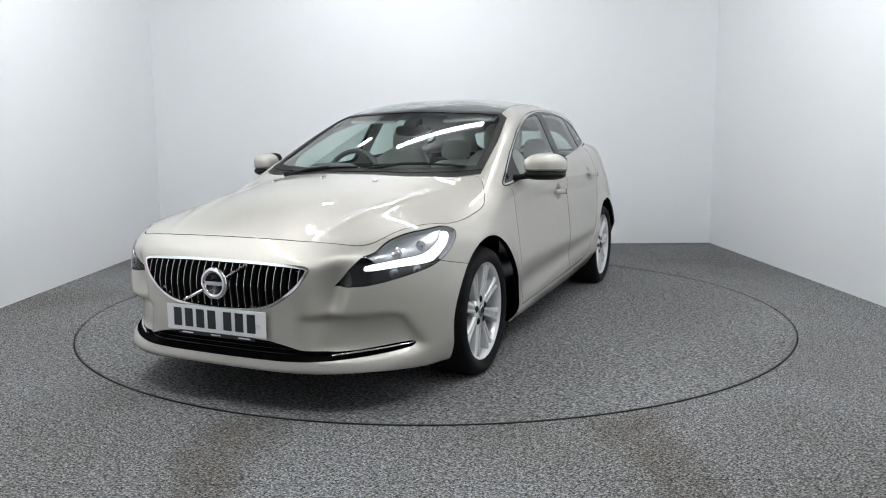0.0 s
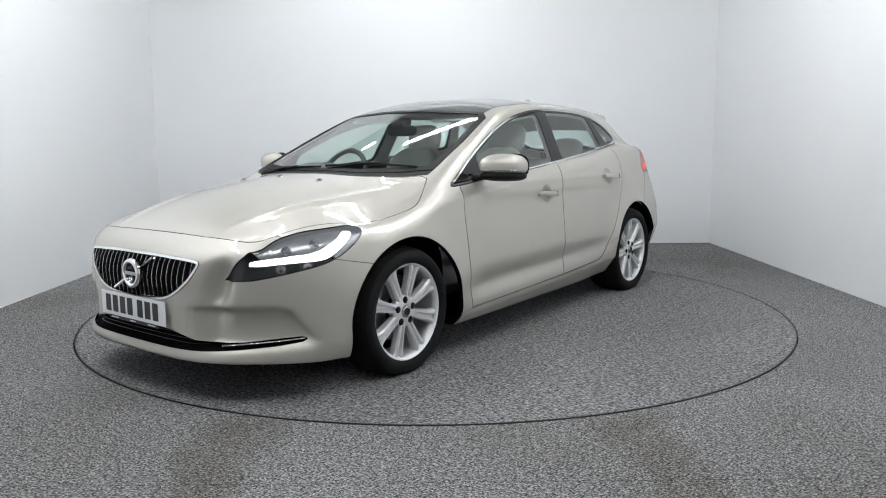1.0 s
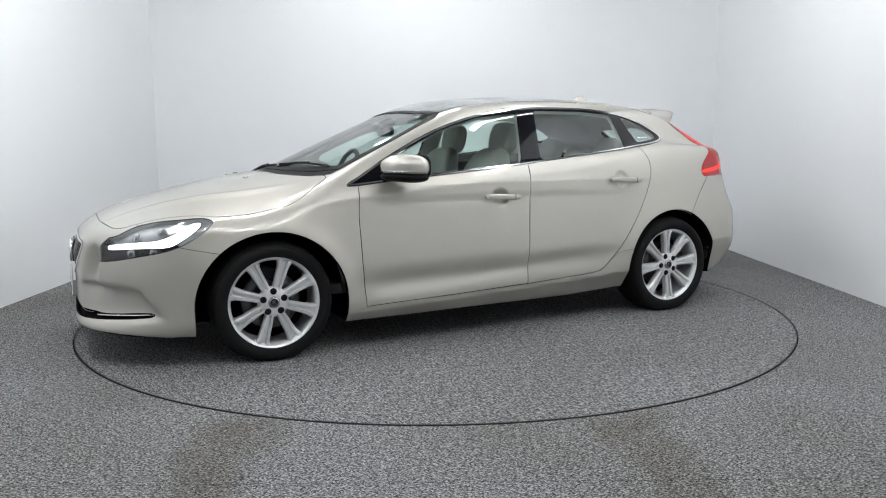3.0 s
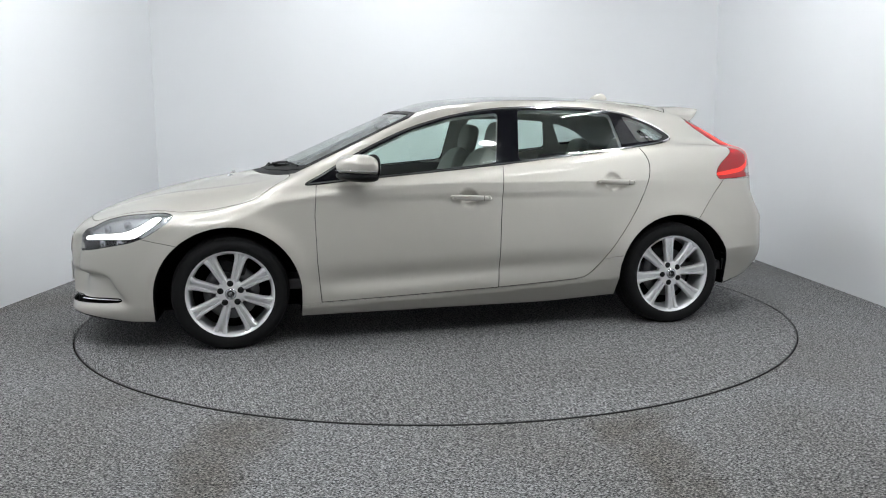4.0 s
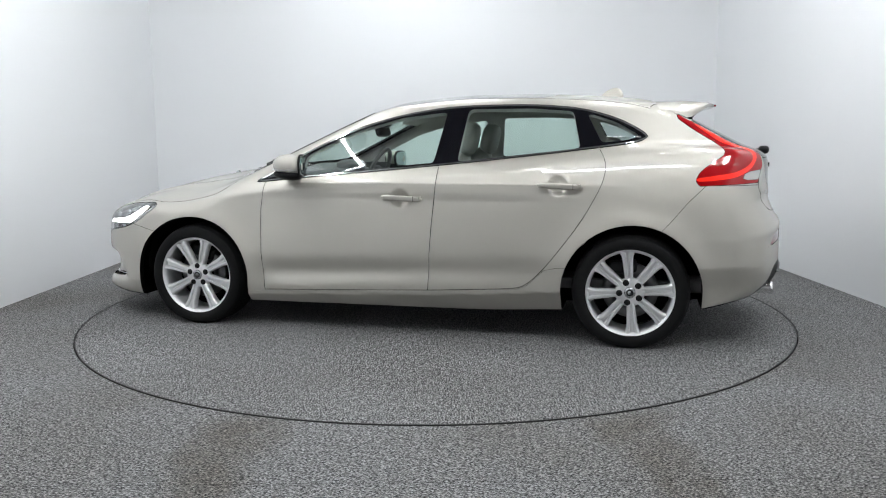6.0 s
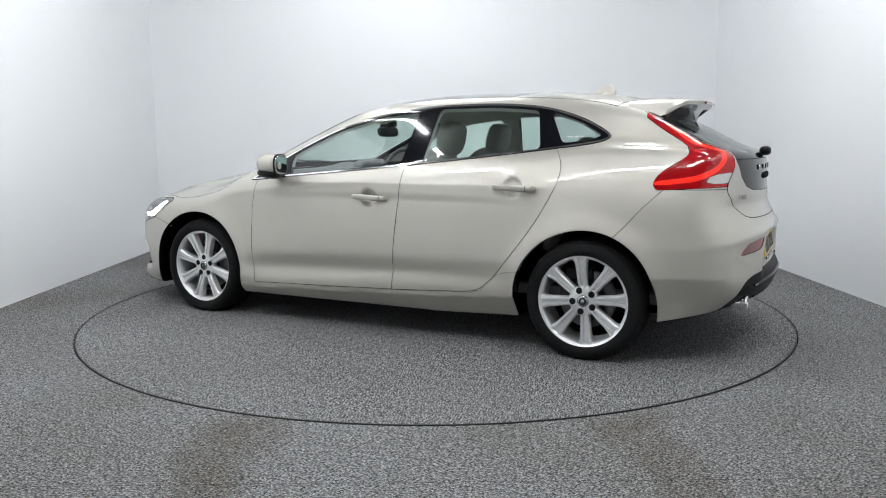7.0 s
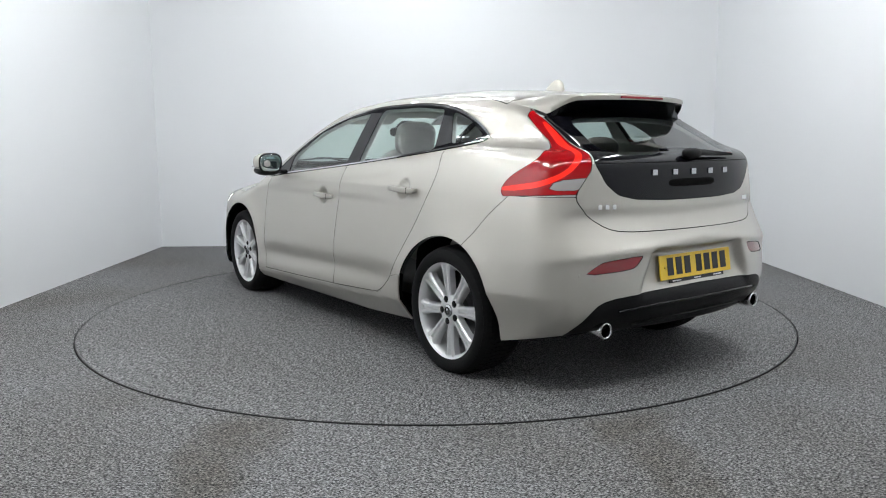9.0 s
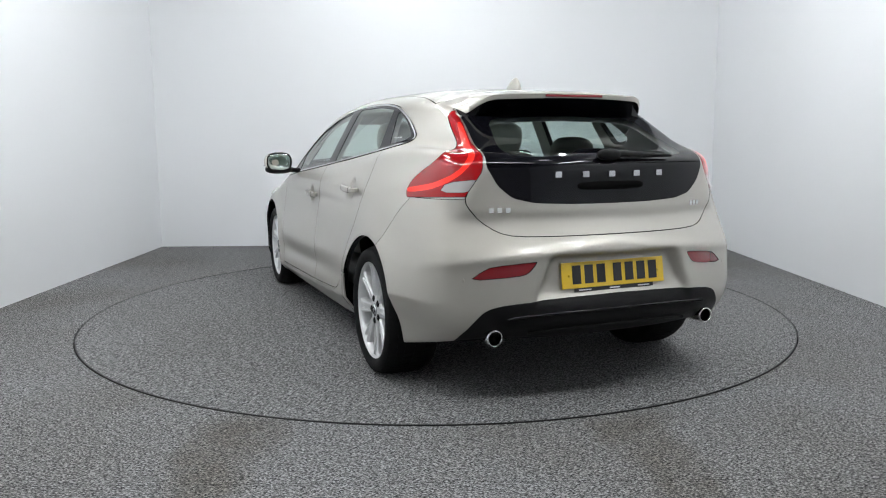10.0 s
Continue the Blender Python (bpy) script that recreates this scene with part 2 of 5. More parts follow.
    bump.inputs["Distance"].default_value = 0.004
    links.new(yarn, bump.inputs["Height"])
    links.new(bump.outputs["Normal"], b.inputs["Normal"])
    return m


def wall_mat():
    m, nodes, links, b = node_mat("white_wall_paint")
    co = nodes.new("ShaderNodeTexCoord")
    n = nodes.new("ShaderNodeTexNoise")
    n.inputs["Scale"].default_value = 0.9
    n.inputs["Detail"].default_value = 3
    links.new(co.outputs["Object"], n.inputs["Vector"])
    mix = nodes.new("ShaderNodeMix")
    mix.data_type = "RGBA"
    mix.inputs["A"].default_value = (0.785, 0.797, 0.812, 1)
    mix.inputs["B"].default_value = (0.81, 0.822, 0.836, 1)
    links.new(n.outputs["Fac"], mix.inputs["Factor"])
    links.new(mix.outputs["Result"], b.inputs["Base Color"])
    b.inputs["Roughness"].default_value = 0.7
    f = nodes.new("ShaderNodeTexNoise")
    f.inputs["Scale"].default_value = 160
    links.new(co.outputs["Object"], f.inputs["Vector"])
    bump = nodes.new("ShaderNodeBump")
    bump.inputs["Strength"].default_value = 0.05
    bump.inputs["Distance"].default_value = 0.001
    links.new(f.outputs["Fac"], bump.inputs["Height"])
    links.new(bump.outputs["Normal"], b.inputs["Normal"])
    return m


PAINT = paint_mat()
CHROME = plain("chrome", (0.82, 0.82, 0.82), 0.08, 1.0)
ALLOY = plain("silver_alloy", (0.74, 0.74, 0.745), 0.34, 0.55, coat=0.3)
BLACK_GLOSS = plain("black_gloss", (0.004, 0.004, 0.006), 0.06, shine=0.3)
BLACK_PLASTIC = plain("black_plastic", (0.007, 0.007, 0.0075), 0.5, shine=0.15, grain=0.25, size=900)
RUBBER = plain("tyre_rubber", (0.009, 0.009, 0.0095), 0.75, shine=0.15, grain=0.3, size=500)
DARK = plain("dark_cavity", (0.004, 0.004, 0.004), 0.9, shine=0.05)
TRIM_DARK = plain("cabin_trim_dark", (0.09, 0.09, 0.092), 0.65, grain=0.3, size=700)
TRIM_LIGHT = plain("headliner_grey", (0.60, 0.59, 0.56), 0.9, grain=0.3, size=700)
SEAT = plain("beige_grey_leather", (0.44, 0.425, 0.39), 0.48, grain=0.4, size=350)
GLASS = glass_mat("tinted_glass", (0.80, 0.91, 0.87))
GLASS_DARK = glass_mat("darker_tinted_glass", (0.72, 0.80, 0.78))
GLASS_CLEAR = glass_mat("clear_lens", (0.93, 0.94, 0.95))
SILVER_LAMP = plain("lamp_reflector", (0.55, 0.56, 0.58), 0.22, 0.9)
LAMP_GREY = plain("lamp_housing", (0.42, 0.43, 0.44), 0.22, 0.6)
DRL = plain("daytime_light", (1, 1, 1), 0.3, glow=4.0)
RED = plain("red_lens", (0.30, 0.003, 0.006), 0.08, coat=0.2, glow=0.03, glow_colour=(1, 0.02, 0.02))
RED_GLOW = plain("red_light_strip", (0.6, 0.008, 0.006), 0.2, coat=0.3, glow=0.42, glow_colour=(1, 0.03, 0.012))
REVERSING = plain("reversing_lens", (0.58, 0.55, 0.54), 0.15, 0.5, coat=0.5)
RED_DARK = plain("red_reflector", (0.22, 0.006, 0.012), 0.12, coat=1.0)
PLATE_WHITE = plain("plate_white", (0.78, 0.79, 0.80), 0.3, coat=0.5)
PLATE_YELLOW = plain("plate_yellow", (0.75, 0.50, 0.02), 0.3, coat=0.5)
PLATE_BLACK = plain("plate_black", (0.012, 0.012, 0.014), 0.4)
ROOF_GREY = plain("glossy_grey_roof", (0.15, 0.158, 0.16), 0.05, shine=0.5)
MIRROR = plain("mirror_glass", (0.55, 0.62, 0.62), 0.02, 1.0)
DISC = plain("brake_steel", (0.17, 0.17, 0.175), 0.35, 0.9)
WALL = wall_mat()
WALL_DARK = plain("dark_grey_wall", (0.30, 0.30, 0.305), 0.8, grain=0.2, size=60)
CEILING_GREY = plain("grey_ceiling", (0.16, 0.163, 0.167), 0.8, grain=0.2, size=60)
CARPET = carpet_mat("grey_carpet", (0.012, 0.012, 0.0125), (0.46, 0.46, 0.463), (0.8, 1.25, 1), (0.46, 0.39, 0.30), 0.62)
CARPET_TURN = carpet_mat("turntable_carpet", (0.012, 0.012, 0.0125), (0.46, 0.46, 0.46), (0.5, 1.3, 1), (0.70, 0.68, 0.66))
TUBE = plain("light_tube", (1, 1, 1), 0.4, glow=62.0, glow_colour=(0.95, 0.98, 1.0))
PANEL_GLOW = plain("light_panel", (1, 1, 1), 0.4, glow=40.0, glow_colour=(0.94, 0.98, 1.0))
WHITE_METAL = plain("white_metal", (0.75, 0.76, 0.77), 0.4)
EDGE = plain("turntable_edge", (0.02, 0.02, 0.02), 0.5, 0.3)
# ---- small builders ----
def mesh_of(name, verts, faces, material, smooth=False):
    me = bpy.data.meshes.new(name)
    me.from_pydata([tuple(v) for v in verts], [], [tuple(f) for f in faces])
    me.materials.append(material)
    if smooth:
        me.shade_smooth()
    return me


def part(name, me, parent=None, label="", at=None):
    ob = new(name, me)
    if parent is not None:
        ob.parent = parent
    if at is not None:
        ob.matrix_basis = at
    return tagged(ob, label)


def box_mesh(name, size, material, bevel=0.004, segments=2, centre=(0, 0, 0), turn=None):
    bm = bmesh.new()
    bmesh.ops.create_cube(bm, size=1)
    for v in bm.verts:
        v.co = Vector((v.co.x * size[0], v.co.y * size[1], v.co.z * size[2]))
    if bevel:
        bmesh.ops.bevel(bm, geom=list(bm.edges), offset=bevel, segments=segments, affect="EDGES", profile=0.5)
    if turn is not None:
        bmesh.ops.transform(bm, matrix=turn, verts=list(bm.verts))
    bmesh.ops.translate(bm, vec=Vector(centre), verts=list(bm.verts))
    me = bpy.data.meshes.new(name)
    bm.to_mesh(me)
    bm.free()
    me.materials.append(material)
    return me


def grid_faces(rows, cols, closed_r=False, closed_c=False):
    out = []
    for i in range(rows if closed_r else rows - 1):
        for j in range(cols if closed_c else cols - 1):
            a, b = i, (i + 1) % rows
            c, d = j, (j + 1) % cols
            out.append((a * cols + c, b * cols + c, b * cols + d, a * cols + d))
    return out


def blob_mesh(name, size, material, power=4.0, n=20, m=28, bend=None):
    """A soft box (superellipsoid) of that size; bend moves each point."""
    v = []
    for i in range(n + 1):
        a = -math.pi / 2 + math.pi * i / n
        for j in range(m):
            b = 2 * math.pi * j / m
            d = Vector((math.cos(a) * math.cos(b), math.cos(a) * math.sin(b), math.sin(a)))
            k = (abs(d.x) ** power + abs(d.y) ** power + abs(d.z) ** power) ** (-1 / power)
            p = Vector((d.x * k * size[0] / 2, d.y * k * size[1] / 2, d.z * k * size[2] / 2))
            v.append(bend(p) if bend else p)
    return mesh_of(name, v, grid_faces(n + 1, m, closed_c=True), material, True)


def lathe_mesh(name, profile, material, n=64, smooth=True, closed=True):
    """(radius, y) pairs turned round the y axis."""
    v = []
    for i in range(n):
        a = 2 * math.pi * i / n
        for r, y in profile:
            v.append((r * math.cos(a), y, r * math.sin(a)))
    return mesh_of(name, v, [f[::-1] for f in grid_faces(n, len(profile), closed_r=True, closed_c=closed)], material, smooth)


def pipe_mesh(name, path, radius, material, n=10, flat=1.0):
    """A round bar along a path; radius may be a number or one per point."""
    path = [Vector(p) for p in path]
    v = []
    for i, p in enumerate(path):
        d = (path[min(i + 1, len(path) - 1)] - path[max(i - 1, 0)]).normalized()
        up = Vector((0, 0, 1)) if abs(d.z) < 0.9 else Vector((1, 0, 0))
        s = d.cross(up).normalized()
        t = s.cross(d)
        r = radius[i] if isinstance(radius, (list, tuple)) else radius
        for j in range(n):
            a = 2 * math.pi * j / n
            v.append(p + s * (r * math.cos(a)) + t * (r * flat * math.sin(a)))
    f = grid_faces(len(path), n, closed_c=True)
    f += [tuple(range(n))[::-1], tuple(range((len(path) - 1) * n, len(path) * n))]
    return mesh_of(name, v, f, material, True)


# ---- the room ----
def build_room():
    x0, x1, y0, y1, top, t = WALL_LEFT, WALL_RIGHT, WALL_FRONT, WALL_BACK, CEILING, 0.12
    # the front wall is unseen and added; its grey sets fill and dark reflections
    for name, sx, sy, cx, cy in (("wall_back", x1 - x0 + 2 * t, t, (x0 + x1) / 2, y1 + t / 2), ("added_wall_front", x1 - x0 + 2 * t, t, (x0 + x1) / 2, y0 - t / 2),
                                 ("wall_left", t, y1 - y0, x0 - t / 2, (y0 + y1) / 2), ("wall_right", t, y1 - y0, x1 + t / 2, (y0 + y1) / 2)):
        ob = part(name, box_mesh(name, (sx, sy, top + 0.3), WALL_DARK if name == "added_wall_front" else WALL, 0, centre=(cx, cy, top / 2)))
        tagged(ob, "smooth white painted studio wall meeting grey carpet" if name != "added_wall_front" else "unseen dark grey wall added behind the camera to close the studio", "wall", kind="structure")
    ob = part("ceiling", box_mesh("ceiling", (x1 - x0, y1 - y0, 0.1), CEILING_GREY, 0, centre=((x0 + x1) / 2, (y0 + y1) / 2, top + 0.05)))
    tagged(ob, "plain dark grey ceiling over the studio with batten and added fill lights", "ceiling", kind="structure")
    # slab under the carpet
    ob = part("ground", box_mesh("ground", (x1 - x0, y1 - y0, 0.1), DARK, 0, centre=((x0 + x1) / 2, (y0 + y1) / 2, -0.08)))
    tagged(ob, "dark slab under the carpet, seen in the gap", "floor", kind="structure")
    # carpet with a round opening, in two lengths that meet in a seam
    seam, r, n = -2.80, PLATTER + 0.007, 240
    v, f = [], []
    sides = [(x1, 0), (x1, y1), (0, y1), (x0, y1), (x0, 0), (x0, seam), (0, seam), (x1, seam)]
    for i in range(n):
        a = 2 * math.pi * i / n
        c, s = math.cos(a), math.sin(a)
        k = min((x1 / c if c > 0 else x0 / c) if abs(c) > 1e-9 else 1e9, (y1 / s if s > 0 else seam / s) if abs(s) > 1e-9 else 1e9)
        v += [(r * c, r * s, -0.02), (r * c, r * s, 0.0), (k * c, k * s, 0.0)]
    corner = {}
    for cx, cy in ((x1, y1), (x0, y1), (x0, seam), (x1, seam)):
        corner[(cx, cy)] = len(v)
        v.append((cx, cy, 0.0))
    for i in range(n):
        a, b = 3 * i, 3 * ((i + 1) % n)
        f += [(a, a + 1, b + 1, b)]
        pa, pb = v[a + 2], v[b + 2]
        mid = [k for q, k in corner.items() if abs(pa[0] - pb[0]) > 1e-6 and abs(pa[1] - pb[1]) > 1e-6
               and min(abs(q[0] - pa[0]), abs(q[1] - pa[1])) < 1e-6 and min(abs(q[0] - pb[0]), abs(q[1] - pb[1])) < 1e-6]
        f += [(a + 1, a + 2, *mid[:1], b + 2, b + 1)]
    ob = part("floor", mesh_of("floor", v, f, CARPET))
    tagged(ob, "grey flecked carpet with a round opening for the turntable", "carpet", kind="structure")
    ob = part("floor_front", mesh_of("floor_front", [(x0, y0, 0), (x1, y0, 0), (x1, seam - 0.002, 0), (x0, seam - 0.002, 0),
                                                     (x1, seam - 0.002, -0.02), (x0, seam - 0.002, -0.02)], [(0, 1, 2, 3), (3, 2, 4, 5)], CARPET))
    tagged(ob, "grey flecked carpet length with faint brown stains", "carpet", kind="structure")


def build_turntable():
    table = tagged(new("turntable"), "round carpeted car turntable flush with the floor", "turntable")
    n = 240
    ring = [(PLATTER * math.cos(2 * math.pi * i / n), PLATTER * math.sin(2 * math.pi * i / n)) for i in range(n)]
    r2 = (PLATTER - 0.006) / PLATTER
    v = [(x * r2, y * r2, 0.0) for x, y in ring] + [(x * r2, y * r2, -0.03) for x, y in ring]
    f = [tuple(range(n))] + [(i, n + i, n + (i + 1) % n, (i + 1) % n) for i in range(n)]
    part("carpet_disc", mesh_of("carpet_disc", v, f, CARPET_TURN), table, "grey flecked carpet disc")
    v = []
    for x, y in ring:
        v += [(x * r2, y * r2, -0.03), (x * r2, y * r2, 0.003), (x, y, 0.003), (x, y, -0.03)]
    part("edge_trim", mesh_of("edge_trim", v, grid_faces(n, 4, closed_r=True, closed_c=True), EDGE), table, "thin dark edging strip")
    return table


def build_lamps():
    """Ceiling lamps, out of the picture: most battens are unseen fill added for brightness."""
    def batten(x, y, length, turn):
        lamp = tagged(new("ceiling_fill_light"), "white batten with a lit tube, all but one added as fill", "ceiling light", "ceiling lights")
        part("housing", box_mesh("housing", (length, 0.09, 0.05), WHITE_METAL, 0.008), lamp)
        part("tube", pipe_mesh("tube", [(-length / 2 + 0.03, 0, -0.045), (length / 2 - 0.03, 0, -0.045)], 0.026, TUBE, 14), lamp, "bright white light tube")
        lamp.matrix_basis = pose(x, y, CEILING - 0.025, 0, 0, turn)
        return lamp
    for x, y, turn in LAMP_AND_FILL_SPOTS:
        batten(x, y, 1.25, turn)
    for x, y in ((1.5, -2.3), (-1.33, 2.45)):
        lamp = tagged(new("oval_ceiling_light"), "oval white flush ceiling lamp, switched on", "ceiling light", "oval ceiling lights")
        rim = lathe_mesh("rim", [(0.0, 0.0), (0.112, 0.0), (0.112, 0.05), (0.0, 0.05)], WHITE_METAL, 40)
        glow = lathe_mesh("diffuser", [(0.0, -0.014), (0.07, -0.012), (0.098, -0.005), (0.098, 0.0), (0.0, 0.0)], PANEL_GLOW, 40)
        for me in (rim, glow):
            me.transform(Matrix.Diagonal((1, 1, 0.5, 1)))
        part("rim", rim, lamp)
        part("diffuser", glow, lamp, "glowing white diffuser")
        lamp.matrix_basis = pose(x, y, CEILING - 0.05, 90)


# the first batten is mirrored in the windscreen; the others are added fill
LAMP_AND_FILL_SPOTS = [(-0.16, 1.55, -11), (-1.45, 0.3, 90), (1.45, 0.3, 90), (-2.2, -0.9, 90), (2.2, -0.9, 90), (-2.3, -2.4, 90), (2.4, -3.0, 90)]
# front row, unseen: added to brighten the car's sides
LAMP_AND_FILL_SPOTS += [(-1.7, -3.7, 0), (-0.2, -3.7, 0), (1.2, -3.7, 0)]
# ---- cutting the body into panels ----
SIDE, FRONT, TOP = (0, 2), (1, 2), (0, 1)
GAP = 0.0018


def cut_corners(poly, times=2):
    p = np.array(poly, float)
    for _ in range(times):
        q = np.roll(p, -1, 0)
        p = np.stack([0.78 * p + 0.22 * q, 0.22 * p + 0.78 * q], 1).reshape(-1, 2)
    return p


def soft_corners(poly, r):
    """The polygon with each corner rounded over a fixed length."""
    p = np.array(poly, float)
    out = []
    for a, c, b in zip(np.roll(p, 1, 0), p, np.roll(p, -1, 0)):
        u, v = a - c, b - c
        lu, lv = np.hypot(*u), np.hypot(*v)
        u, v = u / lu * min(r, 0.45 * lu), v / lv * min(r, 0.45 * lv)
        for t in (0.0, 0.3, 0.5, 0.7, 1.0):
            out.append(c + u * (1 - t) ** 2 + v * t ** 2)
    return np.array(out)


def grow(poly, d):
    """The polygon with its outline moved outward by d."""
    p = np.array(poly, float)
    a, b = np.roll(p, 1, 0), np.roll(p, -1, 0)
    area = np.sum(p[:, 0] * b[:, 1] - b[:, 0] * p[:, 1])
    s = 1 if area > 0 else -1

    def nrm(u):
        return np.stack([u[:, 1], -u[:, 0]], 1) * s / np.maximum(np.linalg.norm(u, axis=1, keepdims=True), 1e-9)
    n1, n2 = nrm(p - a), nrm(b - p)
    m = n1 + n2
    m = m / np.maximum(np.linalg.norm(m, axis=1, keepdims=True), 1e-9)
    k = 1 / np.clip(np.sum(m * n1, 1), 0.4, 1)
    return p + m * (d * k)[:, None]


def within(c, poly):
    x, y = c[:, 0], c[:, 1]
    ins = np.zeros(len(c), bool)
    for (ax, ay), (bx, by) in zip(poly, np.roll(poly, -1, 0)):
        if ay == by:
            continue
        hit = ((ay > y) != (by > y)) & (x < (bx - ax) * (y - ay) / (by - ay) + ax)
        ins ^= hit
    return ins


def split(tris, axes, poly):
    for a, b in zip(poly, np.roll(poly, -1, 0)):
        e = b - a
        length = np.hypot(*e)
        if length < 1e-7:
            continue
        n = np.array([-e[1], e[0]]) / length
        uv = tris[:, :, axes]
        lo, hi = np.minimum(a, b) - 0.004, np.maximum(a, b) + 0.004
        near = np.all(uv.max(1) > lo, 1) & np.all(uv.min(1) < hi, 1)
        idx = np.nonzero(near)[0]
        if not len(idx):
            continue
        d = (uv[idx] - a) @ n
        d[np.abs(d) < 1e-6] = 0
        cross = (d.max(1) > 0) & (d.min(1) < 0)
        idx, d = idx[cross], d[cross]
        if not len(idx):
            continue
        t = tris[idx]
        sg = np.sign(d)
        lone_sign = np.where((sg > 0).sum(1) == 1, 1, -1)
        lone = np.argmax(sg == lone_sign[:, None], 1)
        r = np.arange(len(idx))
        o = np.stack([lone, (lone + 1) % 3, (lone + 2) % 3], 1)
        t, d = t[r[:, None], o], np.take_along_axis(d, o, 1)
        k1 = (d[:, 0] / (d[:, 0] - d[:, 1]))[:, None]
        k2 = (d[:, 0] / (d[:, 0] - d[:, 2]))[:, None]
        p1, p2 = t[:, 0] + k1 * (t[:, 1] - t[:, 0]), t[:, 0] + k2 * (t[:, 2] - t[:, 0])
        made = np.concatenate([np.stack([t[:, 0], p1, p2], 1), np.stack([p1, t[:, 1], t[:, 2]], 1), np.stack([p1, t[:, 2], p2], 1)])
        size = np.linalg.norm(np.cross(made[:, 1] - made[:, 0], made[:, 2] - made[:, 0]), axis=1)
        keep = np.ones(len(tris), bool)
        keep[idx] = False
        tris = np.concatenate([tris[keep], made[size > 1e-10]])
    return tris


def carve(soup, panels):
    """Shares the triangles out among the panels, in their order; a joint is left round each."""
    out, rest, joints = {}, soup, []
    for name, cuts, where, gap in panels:
        c = rest.mean(1)
        ok = where(c) if where else np.ones(len(c), bool)
        for axes, poly in cuts:
            uv = rest[:, :, axes]
            ok &= np.all(uv.max(1) > poly.min(0) - 0.01, 1) & np.all(uv.min(1) < poly.max(0) + 0.01, 1)
        sub = rest[ok]
        for axes, poly in cuts:
            for d in (-gap, gap) if gap else (0,):
                sub = split(sub, axes, grow(poly, d) if d else poly)
        c = sub.mean(1)
        good = where(c) if where else np.ones(len(c), bool)
        wide = good.copy()
        for axes, poly in cuts:
            good &= within(c[:, axes], grow(poly, -gap) if gap else poly)
            wide &= within(c[:, axes], grow(poly, gap) if gap else poly)
        out[name] = sub[good]
        joints.append(sub[wide & ~good])
        rest = np.concatenate([rest[~ok], sub[~wide]])
    out["rest"] = rest
    out["joints"] = np.concatenate(joints)
    return out


def skin_mesh(name, tris, material, offset=0.0, rim=0.010, mirror=0, shade_rim=True):
    """A panel's mesh: the smooth skin and an edge turned inward. mirror: 0 left, 1 right, 2 both halves as one."""
    pts = tris.reshape(-1, 3)
    key = np.round(pts, 5)
    uniq, first, inv = np.unique(key, axis=0, return_index=True, return_inverse=True)
    inv = inv.reshape(-1)
    v = pts[first]
    f = inv.reshape(-1, 3)
    f = f[(f[:, 0] != f[:, 1]) & (f[:, 1] != f[:, 2]) & (f[:, 0] != f[:, 2])]
    nrm = body_normals(v)
    # turn faces outward
    fn = np.cross(v[f[:, 1]] - v[f[:, 0]], v[f[:, 2]] - v[f[:, 0]])
    flip = np.sum(fn * nrm[f[:, 0]], 1) < 0
    f[flip] = f[flip][:, ::-1]
    v = v + offset * nrm
    loops = nrm[f]
    skin_count = len(f)
    faces, vn = [f], [loops.reshape(-1, 3)]
    if rim:
        e = np.concatenate([f[:, [0, 1]], f[:, [1, 2]], f[:, [2, 0]]])
        s = np.sort(e, 1)
        code = s[:, 0].astype(np.int64) * (len(v) + 1) + s[:, 1]
        _, i0, cnt = np.unique(code, return_index=True, return_counts=True)
        b = e[i0[cnt == 1]]
        on_axis = (np.abs(v[b[:, 0], 1]) < 1e-4) & (np.abs(v[b[:, 1], 1]) < 1e-4)
        b = b[~on_axis]
        inner = v - rim * nrm
        n0 = len(v)
        v = np.concatenate([v, inner])
        t1 = np.stack([b[:, 1], b[:, 0], b[:, 0] + n0], 1)
        t2 = np.stack([b[:, 1], b[:, 0] + n0, b[:, 1] + n0], 1)
        faces += [t1, t2]
        for t in (t1, t2):
            g = np.cross(v[t[:, 1]] - v[t[:, 0]], v[t[:, 2]] - v[t[:, 0]])
            g = g / np.maximum(np.linalg.norm(g, axis=1, keepdims=True), 1e-12)
            vn.append(np.repeat(g, 3, 0))
    f, vn = np.concatenate(faces), np.concatenate(vn)
    flipped = np.array([1, -1, 1])
    vm, fm, nm = v * flipped, f[:, ::-1], vn.reshape(-1, 3, 3)[:, ::-1].reshape(-1, 3) * flipped
    if mirror == 1:
        v, f, vn = vm, fm, nm
    elif mirror == 2:
        f, vn = np.concatenate([f, fm + len(v)]), np.concatenate([vn, nm])
        v = np.concatenate([v, vm])
    me = bpy.data.meshes.new(name)
    me.vertices.add(len(v))
    me.vertices.foreach_set("co", v.astype(np.float32).ravel())
    me.loops.add(len(f) * 3)
    me.loops.foreach_set("vertex_index", f.astype(np.int32).ravel())
    me.polygons.add(len(f))
    me.polygons.foreach_set("loop_start", np.arange(0, len(f) * 3, 3, dtype=np.int32))
    me.update(calc_edges=True)
    me.validate()
    me.shade_smooth()
    if len(me.loops) == len(vn):
        me.normals_split_custom_set(vn.astype(np.float32))
    me.materials.append(material)
    me.materials.append(DARK)
    # inward edges take near-black: the joints' shade is put into their colour
    if rim and shade_rim and len(me.polygons) == len(f):
        slot = np.zeros(len(f), np.int32)
        half = len(f) // 2 if mirror == 2 else len(f)
        slot[skin_count:half] = 1
        if mirror == 2:
            slot[half + skin_count:] = 1
        me.polygons.foreach_set("material_index", slot)
    return me


